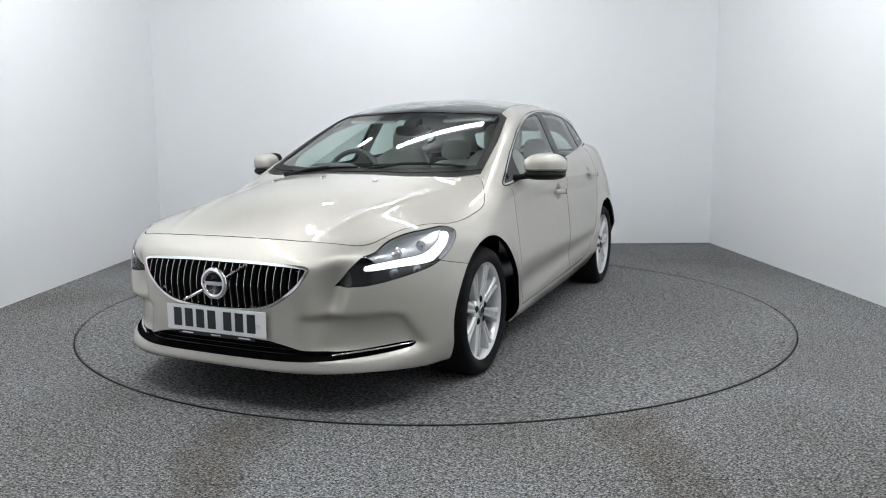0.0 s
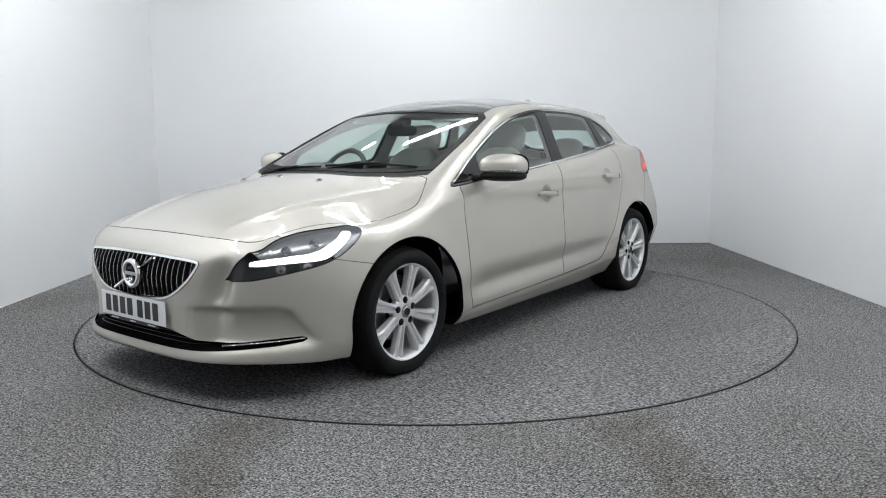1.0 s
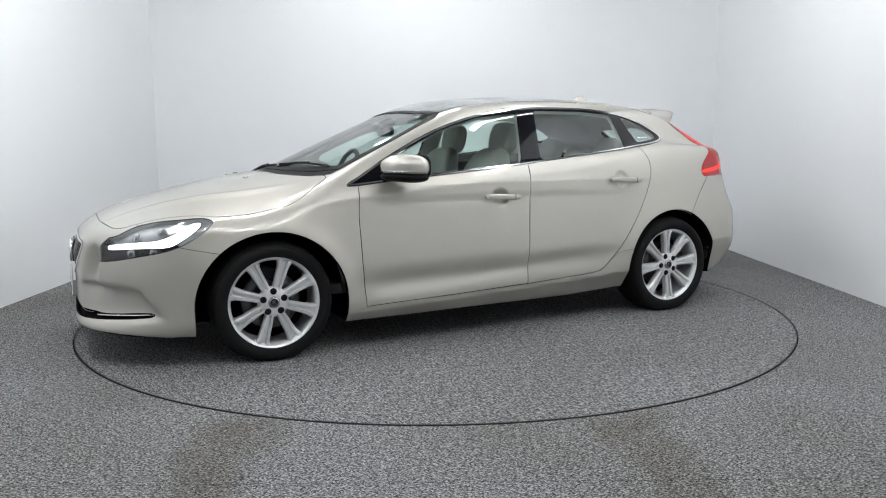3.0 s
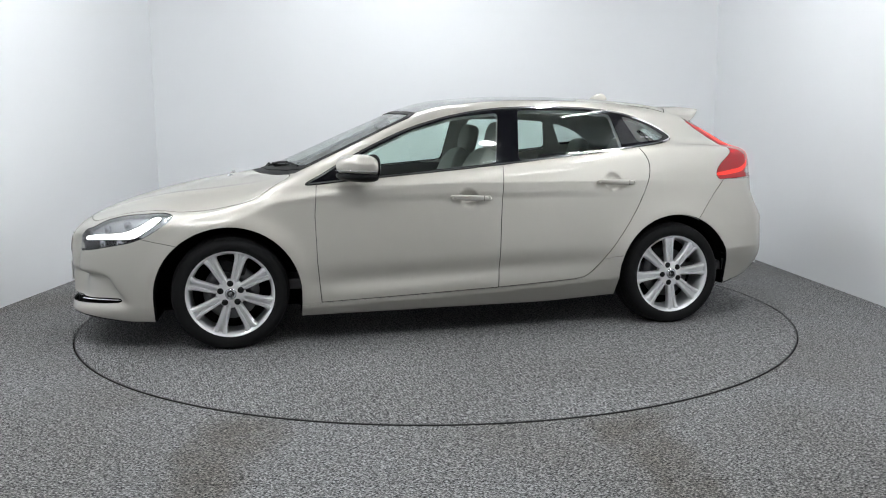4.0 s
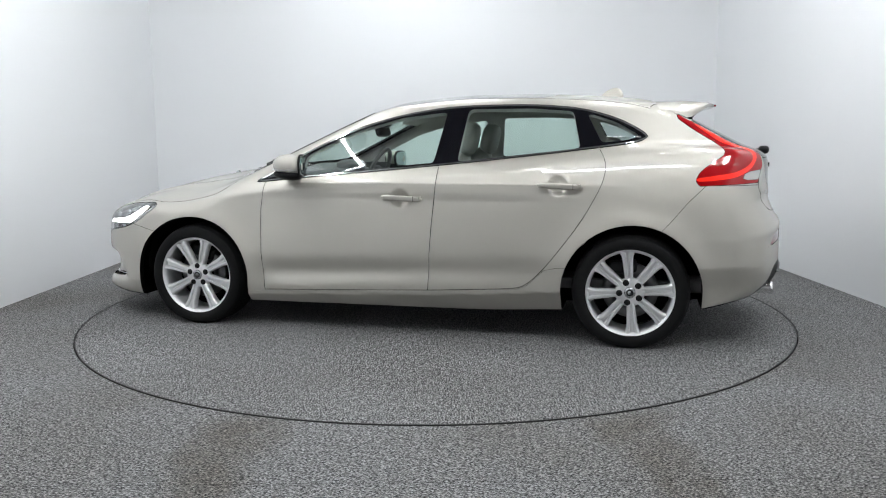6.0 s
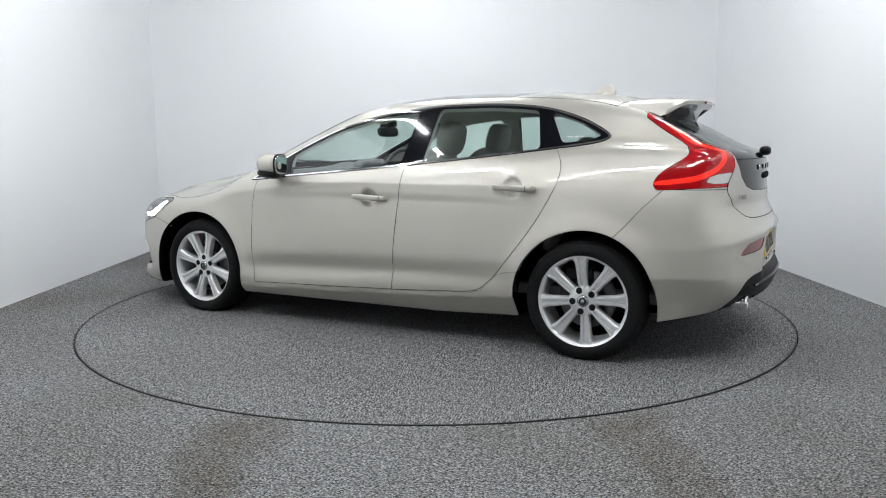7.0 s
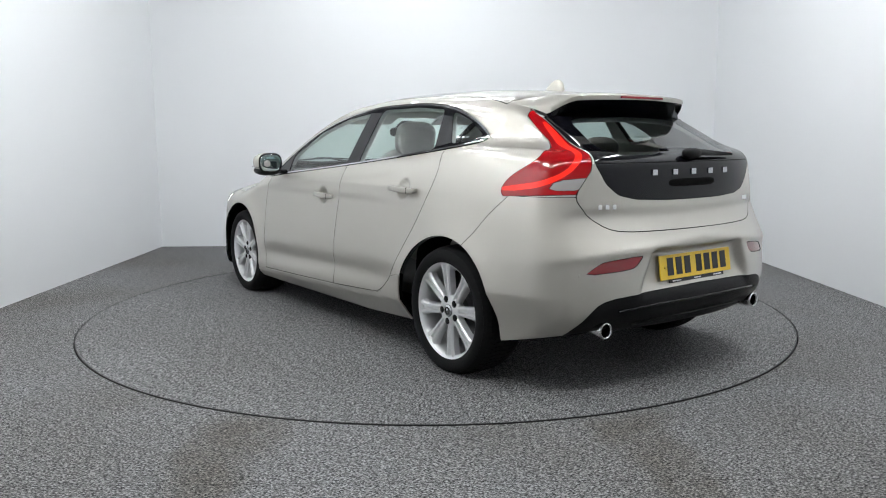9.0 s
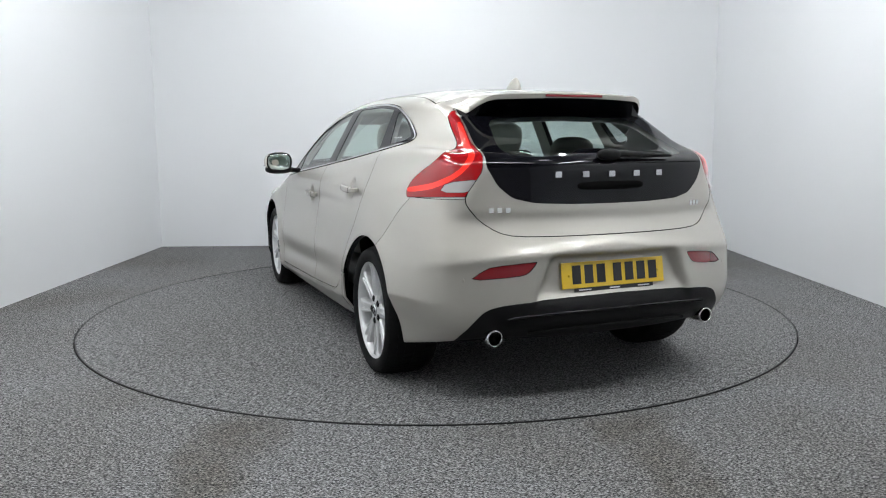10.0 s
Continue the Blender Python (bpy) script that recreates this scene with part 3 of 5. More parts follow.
def on_body(points, way):
    """Puts points on the body's surface, from outside against the way."""
    p = np.array(points, float)
    way = np.array(way, float)
    s = np.linspace(0, 1.6, 320)
    out = []
    for q in p:
        ray = q + s[:, None] * way
        v = body_field(ray) < 0
        k = int(np.argmax(v)) if v.any() else len(s) - 1
        a, b = s[max(k - 1, 0)], s[k]
        for _ in range(20):
            m = (a + b) / 2
            if body_field((q + m * way)[None])[0] < 0:
                b = m
            else:
                a = m
        out.append(q + b * way)
    return np.array(out)


# outlines: side (x, z), front (y, z), from above (x, y)
BELT = [(0.90, 0.889), (0.616, 0.918), (0.295, 0.944), (-0.231, 0.990), (-0.707, 1.038), (-1.134, 1.088), (-1.282, 1.107)]
WINDOWS = BELT + [(-1.36, 1.122), (-1.40, 1.145), (-1.375, 1.178), (-1.236, 1.253), (-1.031, 1.314), (-0.751, 1.340), (-0.296, 1.336), (0.015, 1.291),
                  (0.286, 1.215), (0.485, 1.128), (0.68, 1.029), (0.824, 0.942), (0.90, 0.905)]
FRONT_GLASS = [(0.60, 0.935), (0.295, 0.960), (-0.205, 1.003), (-0.258, 1.303), (0.017, 1.272), (0.287, 1.194), (0.485, 1.105), (0.60, 1.047)]
REAR_GLASS = [(-0.345, 1.015), (-0.707, 1.052), (-1.035, 1.088), (-1.02, 1.150), (-0.985, 1.298), (-0.743, 1.318), (-0.385, 1.318)]
QUARTER_GLASS = [(-1.150, 1.118), (-1.30, 1.135), (-1.352, 1.158), (-1.235, 1.228), (-1.10, 1.276), (-1.065, 1.278)]
FRONT_DOOR = [(0.835, 0.90), (0.843, 0.883), (0.856, 0.727), (0.850, 0.473), (0.832, 0.247), (0.307, 0.264), (-0.193, 0.283), (-0.212, 0.647), (-0.243, 1.0)]
REAR_DOOR = [(-0.243, 1.0), (-0.243, 0.999), (-0.212, 0.647), (-0.194, 0.30), (-0.193, 0.283), (-0.21, 0.2835), (-0.45, 0.297), (-0.700, 0.312), (-0.76, 0.335), (-0.855, 0.422), (-1.052, 0.683), (-1.157, 0.880), (-1.178, 0.960), (-1.175, 1.02), (-1.12, 1.12)]
SILL = [(0.95, 0.236), (0.307, 0.258), (-0.193, 0.277), (-0.70, 0.306), (-0.76, 0.328), (-0.86, 0.420), (-0.92, 0.436), (-1.10, 0.452), (-1.10, 0.10), (0.95, 0.10)]
HEADLAMP = [(2.30, 0.53), (2.30, 0.66), (2.07, 0.660), (1.97, 0.716), (1.86, 0.742), (1.73, 0.752), (1.645, 0.757), (1.60, 0.742), (1.625, 0.715), (1.686, 0.672), (1.75, 0.633), (1.83, 0.602), (1.98, 0.573), (2.10, 0.548)]
HEADLAMP_FRONT = [(0.497, 0.538), (0.60, 0.550), (0.72, 0.545), (1.0, 0.53), (1.0, 0.9), (0.63, 0.9), (0.632, 0.72), (0.605, 0.655), (0.555, 0.595)]
LAMP_BEZEL = [(2.4, 0.4), (2.4, 0.70), (2.09, 0.70), (2.05, 0.632), (1.98, 0.630), (1.863, 0.640), (1.80, 0.65), (1.745, 0.60), (1.745, 0.4)]
DAY_LIGHT = [(2.085, 0.630), (2.09, 0.610), (1.984, 0.620), (1.863, 0.622), (1.803, 0.630), (1.715, 0.690), (1.662, 0.735), (1.70, 0.740), (1.765, 0.696), (1.858, 0.652), (1.98, 0.643)]
HOOD = [(2.114, 0.0), (2.112, 0.2), (2.10, 0.38), (2.06, 0.56), (2.02, 0.612), (1.97, 0.636), (1.86, 0.662), (1.73, 0.708), (1.635, 0.752), (1.572, 0.780), (1.38, 0.794), (1.25, 0.803),
        (1.171, 0.795), (1.08, 0.757), (0.96, 0.69), (1.06, 0.56), (1.17, 0.3), (1.21, 0.0), (1.21, -0.1), (2.114, -0.1)]
COWL = [(1.205, 0.0), (1.165, 0.3), (1.055, 0.56), (0.955, 0.688), (0.905, 0.684), (1.0, 0.55), (1.11, 0.3), (1.15, 0.0), (1.15, -0.1), (1.205, -0.1)]
SCREEN = [(1.15, -0.1), (1.15, 0.0), (1.11, 0.3), (1.0, 0.55), (0.905, 0.684), (0.58, 0.650), (0.28, 0.598), (0.235, 0.55), (0.29, 0.30), (0.305, 0.0), (0.305, -0.1)]
SCREEN_CLEAR = [(1.10, -0.1), (1.10, 0.0), (1.06, 0.3), (0.95, 0.54), (0.885, 0.638), (0.58, 0.612), (0.32, 0.566), (0.272, 0.535), (0.322, 0.30), (0.336, 0.0), (0.336, -0.1)]
ROOF = [(0.300, -0.1), (0.300, 0.0), (0.285, 0.30), (0.23, 0.545), (-0.2, 0.515), (-0.7, 0.505), (-1.2, 0.515), (-1.40, 0.535), (-1.46, 0.40), (-1.50, 0.0), (-1.50, -0.1)]
ROOF_PANEL = [(0.34, -0.1), (0.34, 0.0), (0.325, 0.30), (0.262, 0.560), (-0.2, 0.508), (-0.80, 0.498), (-0.86, 0.40), (-0.88, 0.0), (-0.88, -0.1)]
GRILLE = [(-0.1, 0.643), (0.0, 0.643), (0.18, 0.643), (0.405, 0.634), (0.432, 0.622), (0.425, 0.597), (0.39, 0.545), (0.326, 0.492), (0.255, 0.455), (0.165, 0.438), (0.0, 0.432), (-0.1, 0.432)]
INTAKE = [(-0.1, 0.325), (0.0, 0.325), (0.24, 0.323), (0.33, 0.308), (0.42, 0.280), (0.54, 0.274), (0.74, 0.296), (0.765, 0.285), (0.75, 0.266), (0.54, 0.247), (0.41, 0.240), (0.0, 0.238), (-0.1, 0.238)]
BUMPER = [(1.50, 0.568), (1.60, 0.585), (1.70, 0.605), (1.78, 0.622), (1.90, 0.66), (2.0, 0.80), (2.6, 0.80), (2.6, 0.0), (1.50, 0.0)]
TAIL_SIDE = [(-1.535, 1.262), (-1.60, 1.29), (-2.30, 1.10), (-2.30, 0.905), (-2.03, 0.903), (-1.69, 0.886), (-1.665, 0.886), (-1.645, 0.915), (-1.665, 0.955), (-1.70, 0.987), (-1.785, 1.043), (-1.80, 1.07), (-1.77, 1.105), (-1.64, 1.185)]
TAIL_REAR = [(0.495, 1.30), (0.515, 1.200), (0.540, 1.115), (0.572, 1.000), (0.632, 0.905), (0.64, 0.86), (1.0, 0.86), (1.0, 1.30)]
LED_REAR = [(0.530, 1.215), (0.566, 1.110), (0.615, 1.050), (0.655, 1.000), (0.74, 0.945), (0.775, 0.925), (0.775, 0.905), (0.72, 0.935), (0.645, 0.985), (0.600, 1.040), (0.548, 1.110), (0.515, 1.215)]
CLEAR_REAR = [(0.715, 0.915), (0.690, 0.958), (0.585, 0.972), (0.590, 0.960), (0.615, 0.917)]
TAILGATE = [(-0.1, 0.732), (0.24, 0.732), (0.45, 0.735), (0.52, 0.752), (0.585, 0.80), (0.632, 0.86), (0.636, 0.90), (0.576, 1.000), (0.545, 1.115), (0.52, 1.200), (0.50, 1.30), (-0.1, 1.30)]
BLACK_PANEL = [(-0.1, 0.862), (0.2, 0.864), (0.36, 0.872), (0.45, 0.893), (0.51, 0.945), (0.5555, 1.0315), (-0.1, 1.0315)]
REAR_SCREEN = [(-0.1, 1.030), (0.553, 1.030), (0.535, 1.115), (0.51, 1.200), (0.49, 1.31), (-0.1, 1.31)]
REAR_CLEAR = [(-0.1, 1.095), (0.10, 1.093), (0.17, 1.072), (0.24, 1.063), (0.42, 1.063), (0.455, 1.085), (0.44, 1.13), (0.395, 1.225), (0.30, 1.24), (-0.1, 1.25)]
REAR_BUMPER = [(-1.46, 0.63), (-1.52, 0.693), (-1.61, 0.80), (-1.70, 0.888), (-2.4, 0.888), (-2.4, 0.0), (-1.46, 0.0)]
DIFFUSER = [(-0.1, 0.478), (0.0, 0.478), (0.26, 0.473), (0.50, 0.459), (0.587, 0.437), (0.63, 0.388), (0.67, 0.315), (0.70, 0.23), (0.70, 0.0), (-0.1, 0.0)]
REFLECTOR = [(0.650, 0.560), (0.60, 0.598), (0.563, 0.617), (0.384, 0.634), (0.385, 0.625), (0.418, 0.586), (0.46, 0.575)]


def circle(cx, cz, r, n=56):
    return [(cx + r * math.cos(2 * math.pi * i / n), cz + r * math.sin(2 * math.pi * i / n)) for i in range(n)]


def arch(cx, back, ahead):
    """The wheel opening: round above, straight down at its ends."""
    up = [(cx + (ahead if math.cos(a) > 0 else back) * math.cos(a), WHEEL_Z + 0.372 * math.sin(a)) for a in [math.pi * i / 28 for i in range(29)]]
    return [(up[0][0] - 0.01, -0.1)] + up + [(up[-1][0] + 0.01, -0.1)]


def body_panels():
    arr = np.array
    low_side = lambda c: c[:, 1] > 0.45
    nose = lambda c: c[:, 0] > 1.5
    rear = lambda c: c[:, 0] < -1.45
    fine = cut_corners
    return [
        ("arch_front", [(SIDE, arr(arch(WHEEL_X, 0.385, 0.400)))], lambda c: (c[:, 1] > 0.5) & (c[:, 2] < 0.75), 0),
        ("arch_rear", [(SIDE, arr(arch(-WHEEL_X - 0.012, 0.365, 0.385)))], lambda c: (c[:, 1] > 0.5) & (c[:, 2] < 0.8), 0),
        ("underbody", [(SIDE, arr([(-3, -1), (3, -1), (3, 0.196), (2.1, 0.194), (1.85, 0.172), (1.4, 0.170), (-0.5, 0.170), (-1.0, 0.195), (-1.6, 0.212), (-2.02, 0.302), (-3, 0.305)]))], lambda c: (c[:, 2] < 0.33), 0),
        ("headlamp", [(SIDE, fine(HEADLAMP)), (FRONT, arr(HEADLAMP_FRONT))], lambda c: (c[:, 1] > 0.45) & nose(c), 0.0015),
        ("hood", [(TOP, fine(HOOD, 1))], lambda c: (c[:, 2] > 0.66) & (c[:, 0] > 0.9), GAP),
        ("cowl", [(TOP, arr(COWL))], lambda c: (c[:, 2] > 0.85) & (c[:, 0] > 0.6), 0),
        ("windscreen", [(TOP, arr(SCREEN))], lambda c: (c[:, 2] > 0.9) & (c[:, 0] > 0.0), 0.001),
        ("roof", [(TOP, arr(ROOF))], lambda c: c[:, 2] > 1.25, 0.002),
        ("window_all", [(SIDE, fine(WINDOWS))], lambda c: (c[:, 1] > 0.4) & (c[:, 2] > 0.85), 0.0022),
        ("front_door", [(SIDE, arr(FRONT_DOOR))], low_side, GAP),
        ("rear_door", [(SIDE, fine(REAR_DOOR, 2))], low_side, GAP),
        ("sill", [(SIDE, arr(SILL))], low_side, 0.001),
        ("grille", [(FRONT, fine(GRILLE, 2))], nose, 0.0008),
        ("intake", [(FRONT, fine(INTAKE, 1))], nose, 0),
        ("front_bumper", [(SIDE, arr(BUMPER))], nose, 0.0013),
        ("tail_lamp", [(SIDE, fine(TAIL_SIDE, 1)), (FRONT, arr(TAIL_REAR))], rear, 0.0013),
        ("tailgate", [(FRONT, fine(TAILGATE, 1))], lambda c: c[:, 0] < -1.5, GAP),
        ("diffuser", [(FRONT, fine(DIFFUSER, 1))], lambda c: c[:, 0] < -1.75, 0.001),
        ("reflector", [(FRONT, fine(REFLECTOR, 1))], lambda c: c[:, 0] < -1.8, 0.0015),
        ("rear_bumper", [(SIDE, arr(REAR_BUMPER))], lambda c: c[:, 0] < -1.4, 0.0013),
    ]
# ---- the car ----
def build_wheel():
    """A wheel about the y axis, its face towards +y; parts under the rim."""
    rim = part("wheel", lathe_mesh("wheel", [(0.243, 0.006), (0.243, -0.004), (0.232, -0.012), (0.226, -0.035), (0.216, -0.16), (0.238, -0.20), (0.244, -0.20), (0.224, -0.16),
                                             (0.218, -0.03), (0.222, -0.010), (0.228, -0.003), (0.237, 0.006)], ALLOY, 96), None, "eight-spoke silver alloy wheel with black tyre")
    w = 0.112
    prof = [(0.236, 0.004), (0.245, 0.012), (0.262, 0.020), (0.282, 0.020), (0.300, 0.008), (0.309, -0.008), (0.313, -0.026), (0.316, -0.06), (0.3165, -w), (0.316, -0.164),
            (0.313, -0.198), (0.309, -0.216), (0.300, -0.232), (0.275, -0.238), (0.245, -0.225), (0.228, -0.20), (0.228, -0.03)]
    tyre = part("tyre", lathe_mesh("tyre", prof, RUBBER, 96), rim, "black road tyre with tread blocks")
    # tread blocks and grooves as one part
    v, f = [], []
    for i in range(72):
        a0 = 2 * math.pi * i / 72
        for y0, y1, lean in ((-0.030, -0.062, 0.022), (-0.068, -0.108, -0.012), (-0.116, -0.156, 0.012), (-0.162, -0.196, -0.022)):
            k = len(v)
            for r in (0.3155, 0.3195):
                for a, y in ((a0, y0), (a0 + 0.064, y0), (a0 + 0.064 + lean, y1), (a0 + lean, y1)):
                    rr = r - (0.004 if y in (-0.030, -0.196) else 0)
                    v.append((rr * math.cos(a), y, rr * math.sin(a)))
            f += [(k + 4, k + 5, k + 6, k + 7), (k, k + 4, k + 7, k + 3), (k + 1, k + 2, k + 6, k + 5), (k, k + 1, k + 5, k + 4), (k + 3, k + 7, k + 6, k + 2)]
    tagged(part("tread", mesh_of("tread", v, f, RUBBER), rim), kind="stuff")
    # shoulder grooves
    v, f = [], []
    for i in range(72):
        a0 = 2 * math.pi * i / 72
        k = len(v)
        for r, y in ((0.3015, 0.0085), (0.3155, -0.027), (0.299, 0.0075), (0.312, -0.027)):
            for a in (a0, a0 + 0.060):
                v.append((r * math.cos(a), y, r * math.sin(a)))
        f += [(k, k + 1, k + 3, k + 2), (k, k + 2, k + 6, k + 4), (k + 1, k + 5, k + 7, k + 3), (k, k + 4, k + 5, k + 1)]
    tagged(part("tyre_shoulder", mesh_of("tyre_shoulder", v, f, RUBBER), rim), kind="stuff")
    # one spoke, used eight times: two ribs with a groove, flared at the rim
    cols = [(-0.5, -0.026), (-0.47, -0.008), (-0.34, 0.0), (-0.17, 0.0), (-0.10, -0.013), (0.10, -0.013), (0.17, 0.0), (0.34, 0.0), (0.47, -0.008), (0.5, -0.026)]
    rows = [(0.055, 0.042, -0.016), (0.078, 0.046, -0.013), (0.12, 0.051, -0.009), (0.17, 0.057, -0.006), (0.200, 0.065, -0.004), (0.218, 0.084, -0.003), (0.230, 0.112, -0.004)]
    v = []
    for r, wd, y in rows:
        for u, dy in cols:
            flat = 1.0 if r > 0.07 else 0.5
            v.append((u * wd, y + dy * flat - (0.012 if abs(u) == 0.5 else 0), r))
    f = [q[::-1] for q in grid_faces(len(rows), len(cols))]
    spoke = mesh_of("spoke", v, f, ALLOY)
    for i in range(8):
        part("spoke", spoke, rim, at=pose(0, 0, 0, 0, 45 * i, 0))
    part("hub", lathe_mesh("hub", [(0.0, -0.014), (0.046, -0.013), (0.072, -0.016), (0.080, -0.022), (0.080, -0.05), (0.0, -0.05)], ALLOY, 48), rim)
    part("centre_cap", lathe_mesh("centre_cap", [(0.0, -0.004), (0.024, -0.005), (0.031, -0.009), (0.031, -0.016), (0.0, -0.016)], SILVER_LAMP, 36), rim, "round silver centre cap")
    part("cap_mark", lathe_mesh("cap_mark", [(0.012, -0.002), (0.019, -0.002), (0.019, -0.006), (0.012, -0.006)], BLACK_GLOSS, 30), rim)
    bolt = lathe_mesh("bolt", [(0.0, 0.003), (0.008, 0.003), (0.012, 0.001), (0.0175, -0.002), (0.0175, -0.02), (0.0, -0.02)], BLACK_PLASTIC, 12, smooth=False)
    for i in range(5):
        a = math.radians(72 * i + 18)
        part("bolt", bolt, rim, "dark wheel bolt", pose(0.057 * math.cos(a), -0.011, 0.057 * math.sin(a)))
    part("brake_disc", lathe_mesh("brake_disc", [(0.07, -0.085), (0.152, -0.085), (0.152, -0.11), (0.07, -0.11)], DISC, 60), rim, "grey steel brake disc")
    part("caliper", box_mesh("caliper", (0.07, 0.07, 0.15), BLACK_PLASTIC, 0.015, centre=(-0.135, -0.095, 0.03)), rim)
    part("wheel_back", lathe_mesh("wheel_back", [(0.0, -0.15), (0.21, -0.15), (0.21, -0.156), (0.0, -0.156)], DARK, 40), rim)
    return rim


def liner_mesh(cx):
    """The dark inner lining of a wheel opening."""
    v, n = [], 40
    for i in range(n + 1):
        a = math.pi * i / n
        for r, y in ((0.02, 0.50), (0.395, 0.50), (0.402, 0.70), (0.396, 0.862)):
            y = min(y, 0.862 - 0.10 * abs(math.cos(a)) ** 3)
            v.append((cx + r * math.cos(a), y, WHEEL_Z + r * math.sin(a)))
    return mesh_of("wheel_arch_liner", v, grid_faces(n + 1, 4), DARK, True)


def flip_y(me):
    m = me.copy()
    m.transform(Matrix.Diagonal((1, -1, 1, 1)))
    m.flip_normals()
    return m


def pair(name, me, parent, label=""):
    a = part(name, me, parent, label)
    b = part(name, flip_y(me), parent, label)
    return a, b


def seat_things(car):
    """Front seats, the rear bench, dashboard, wheel, mirror."""
    def seat(y):
        lean = Matrix.Rotation(radians(-16), 4, "Y")
        base = part("seat_cushion", blob_mesh("seat_cushion", (0.52, 0.52, 0.17), SEAT, 4), car, "beige-grey leather front seat", pose(0.10, y, 0.50, 0, -8, 0))
        back = blob_mesh("seat_back", (0.14, 0.50, 0.64), SEAT, 3.5, bend=lambda p: Vector((p.x + 0.07 * (p.y / 0.25) ** 2 - 0.02, p.y * (1 - 0.28 * max(0, p.z / 0.32) ** 2), p.z)))
        part("seat_back", back, base, at=pose(-0.24, 0, 0.32, 0, -8, 0))
        head = blob_mesh("head_restraint", (0.11, 0.27, 0.21), SEAT, 3.2)
        part("head_restraint", head, base, at=pose(-0.33, 0, 0.70, 0, -5, 0))
    seat(0.36)
    seat(-0.36)
    bench = part("rear_bench", blob_mesh("rear_bench", (0.50, 1.28, 0.18), SEAT, 5, 16, 40), car, "beige-grey leather rear bench", pose(-0.74, 0, 0.52, 0, -8, 0))
    part("bench_back", blob_mesh("bench_back", (0.15, 1.26, 0.52), SEAT, 5, 16, 40), bench, at=pose(-0.30, 0, 0.26, 0, -14, 0))
    for y in (0.36, -0.36, 0.0):
        part("rear_headrest", blob_mesh("rear_headrest", (0.11, 0.25, 0.17 if y else 0.10), SEAT, 3.2), bench, at=pose(-0.36, y, 0.60 if y else 0.55, 0, -10, 0))
    part("parcel_shelf", box_mesh("parcel_shelf", (0.46, 1.20, 0.03), TRIM_DARK, 0.01, centre=(-1.53, 0, 0.985)), car)
    part("cabin_floor", box_mesh("cabin_floor", (2.9, 1.48, 0.06), TRIM_DARK, 0.01, centre=(-0.35, 0, 0.33)), car)
    # dashboard
    v = []
    prof = [(1.16, 0.93), (1.00, 0.945), (0.82, 0.945), (0.72, 0.92), (0.68, 0.86), (0.72, 0.74), (0.86, 0.60), (1.16, 0.60)]
    for i in range(25):
        y = -0.69 + 1.38 * i / 24
        dome = 0.035 * math.exp(-((y + 0.36) / 0.18) ** 2)
        for j, (x, z) in enumerate(prof):
            v.append((x - 0.18 * (y / 0.7) ** 2 * (1 if x > 0.9 else 0.2), y, z + (dome if 0 < j < 4 else 0)))
    dash = part("dashboard", mesh_of("dashboard", v, grid_faces(25, len(prof), closed_c=True), TRIM_DARK, True), car, "dark grey soft dashboard")
    part("instrument_binnacle", blob_mesh("instrument_binnacle", (0.16, 0.36, 0.12), TRIM_DARK, 3), dash, at=pose(0.74, -0.36, 0.945))
    part("centre_console", box_mesh("centre_console", (0.22, 0.24, 0.42), TRIM_DARK, 0.02, centre=(0.66, 0, 0.72), turn=Matrix.Rotation(radians(-20), 4, "Y")), dash)
    # steering wheel on the right
    ring = []
    for i in range(49):
        a = 2 * math.pi * i / 48
        ring.append((0, 0.185 * math.cos(a), 0.185 * math.sin(a)))
    wheel = part("steering_wheel", pipe_mesh("steering_wheel", ring, 0.016, TRIM_DARK, 10), car, "dark leather steering wheel", pose(0.53, -0.36, 0.905, 0, -24, 0))
    part("steering_boss", blob_mesh("steering_boss", (0.06, 0.17, 0.12), TRIM_DARK, 3), wheel, at=pose(0.02, 0, -0.01))
    for y, z, sy, sz in ((0.11, 0, 0.14, 0.03), (-0.11, 0, 0.14, 0.03), (0, -0.11, 0.04, 0.13)):
        part("steering_spoke", box_mesh("steering_spoke", (0.02, sy, sz), SILVER_LAMP, 0.006, centre=(0.01, y, z)), wheel)
    part("rear_view_mirror", blob_mesh("rear_view_mirror", (0.05, 0.24, 0.07), BLACK_PLASTIC, 3.5), car, "dark inside mirror", pose(0.36, 0.0, 1.20, 0, 10, 0))
    part("mirror_stem", box_mesh("mirror_stem", (0.10, 0.10, 0.05), BLACK_PLASTIC, 0.02, centre=(0.355, 0, 1.245), turn=Matrix.Rotation(radians(22), 4, "Y")), car)
    for y in (0.34, -0.34):
        part("sun_visor", box_mesh("sun_visor", (0.16, 0.34, 0.02), TRIM_LIGHT, 0.008, turn=Matrix.Rotation(radians(22), 4, "Y"), centre=(0.20, y, 1.285)), car)


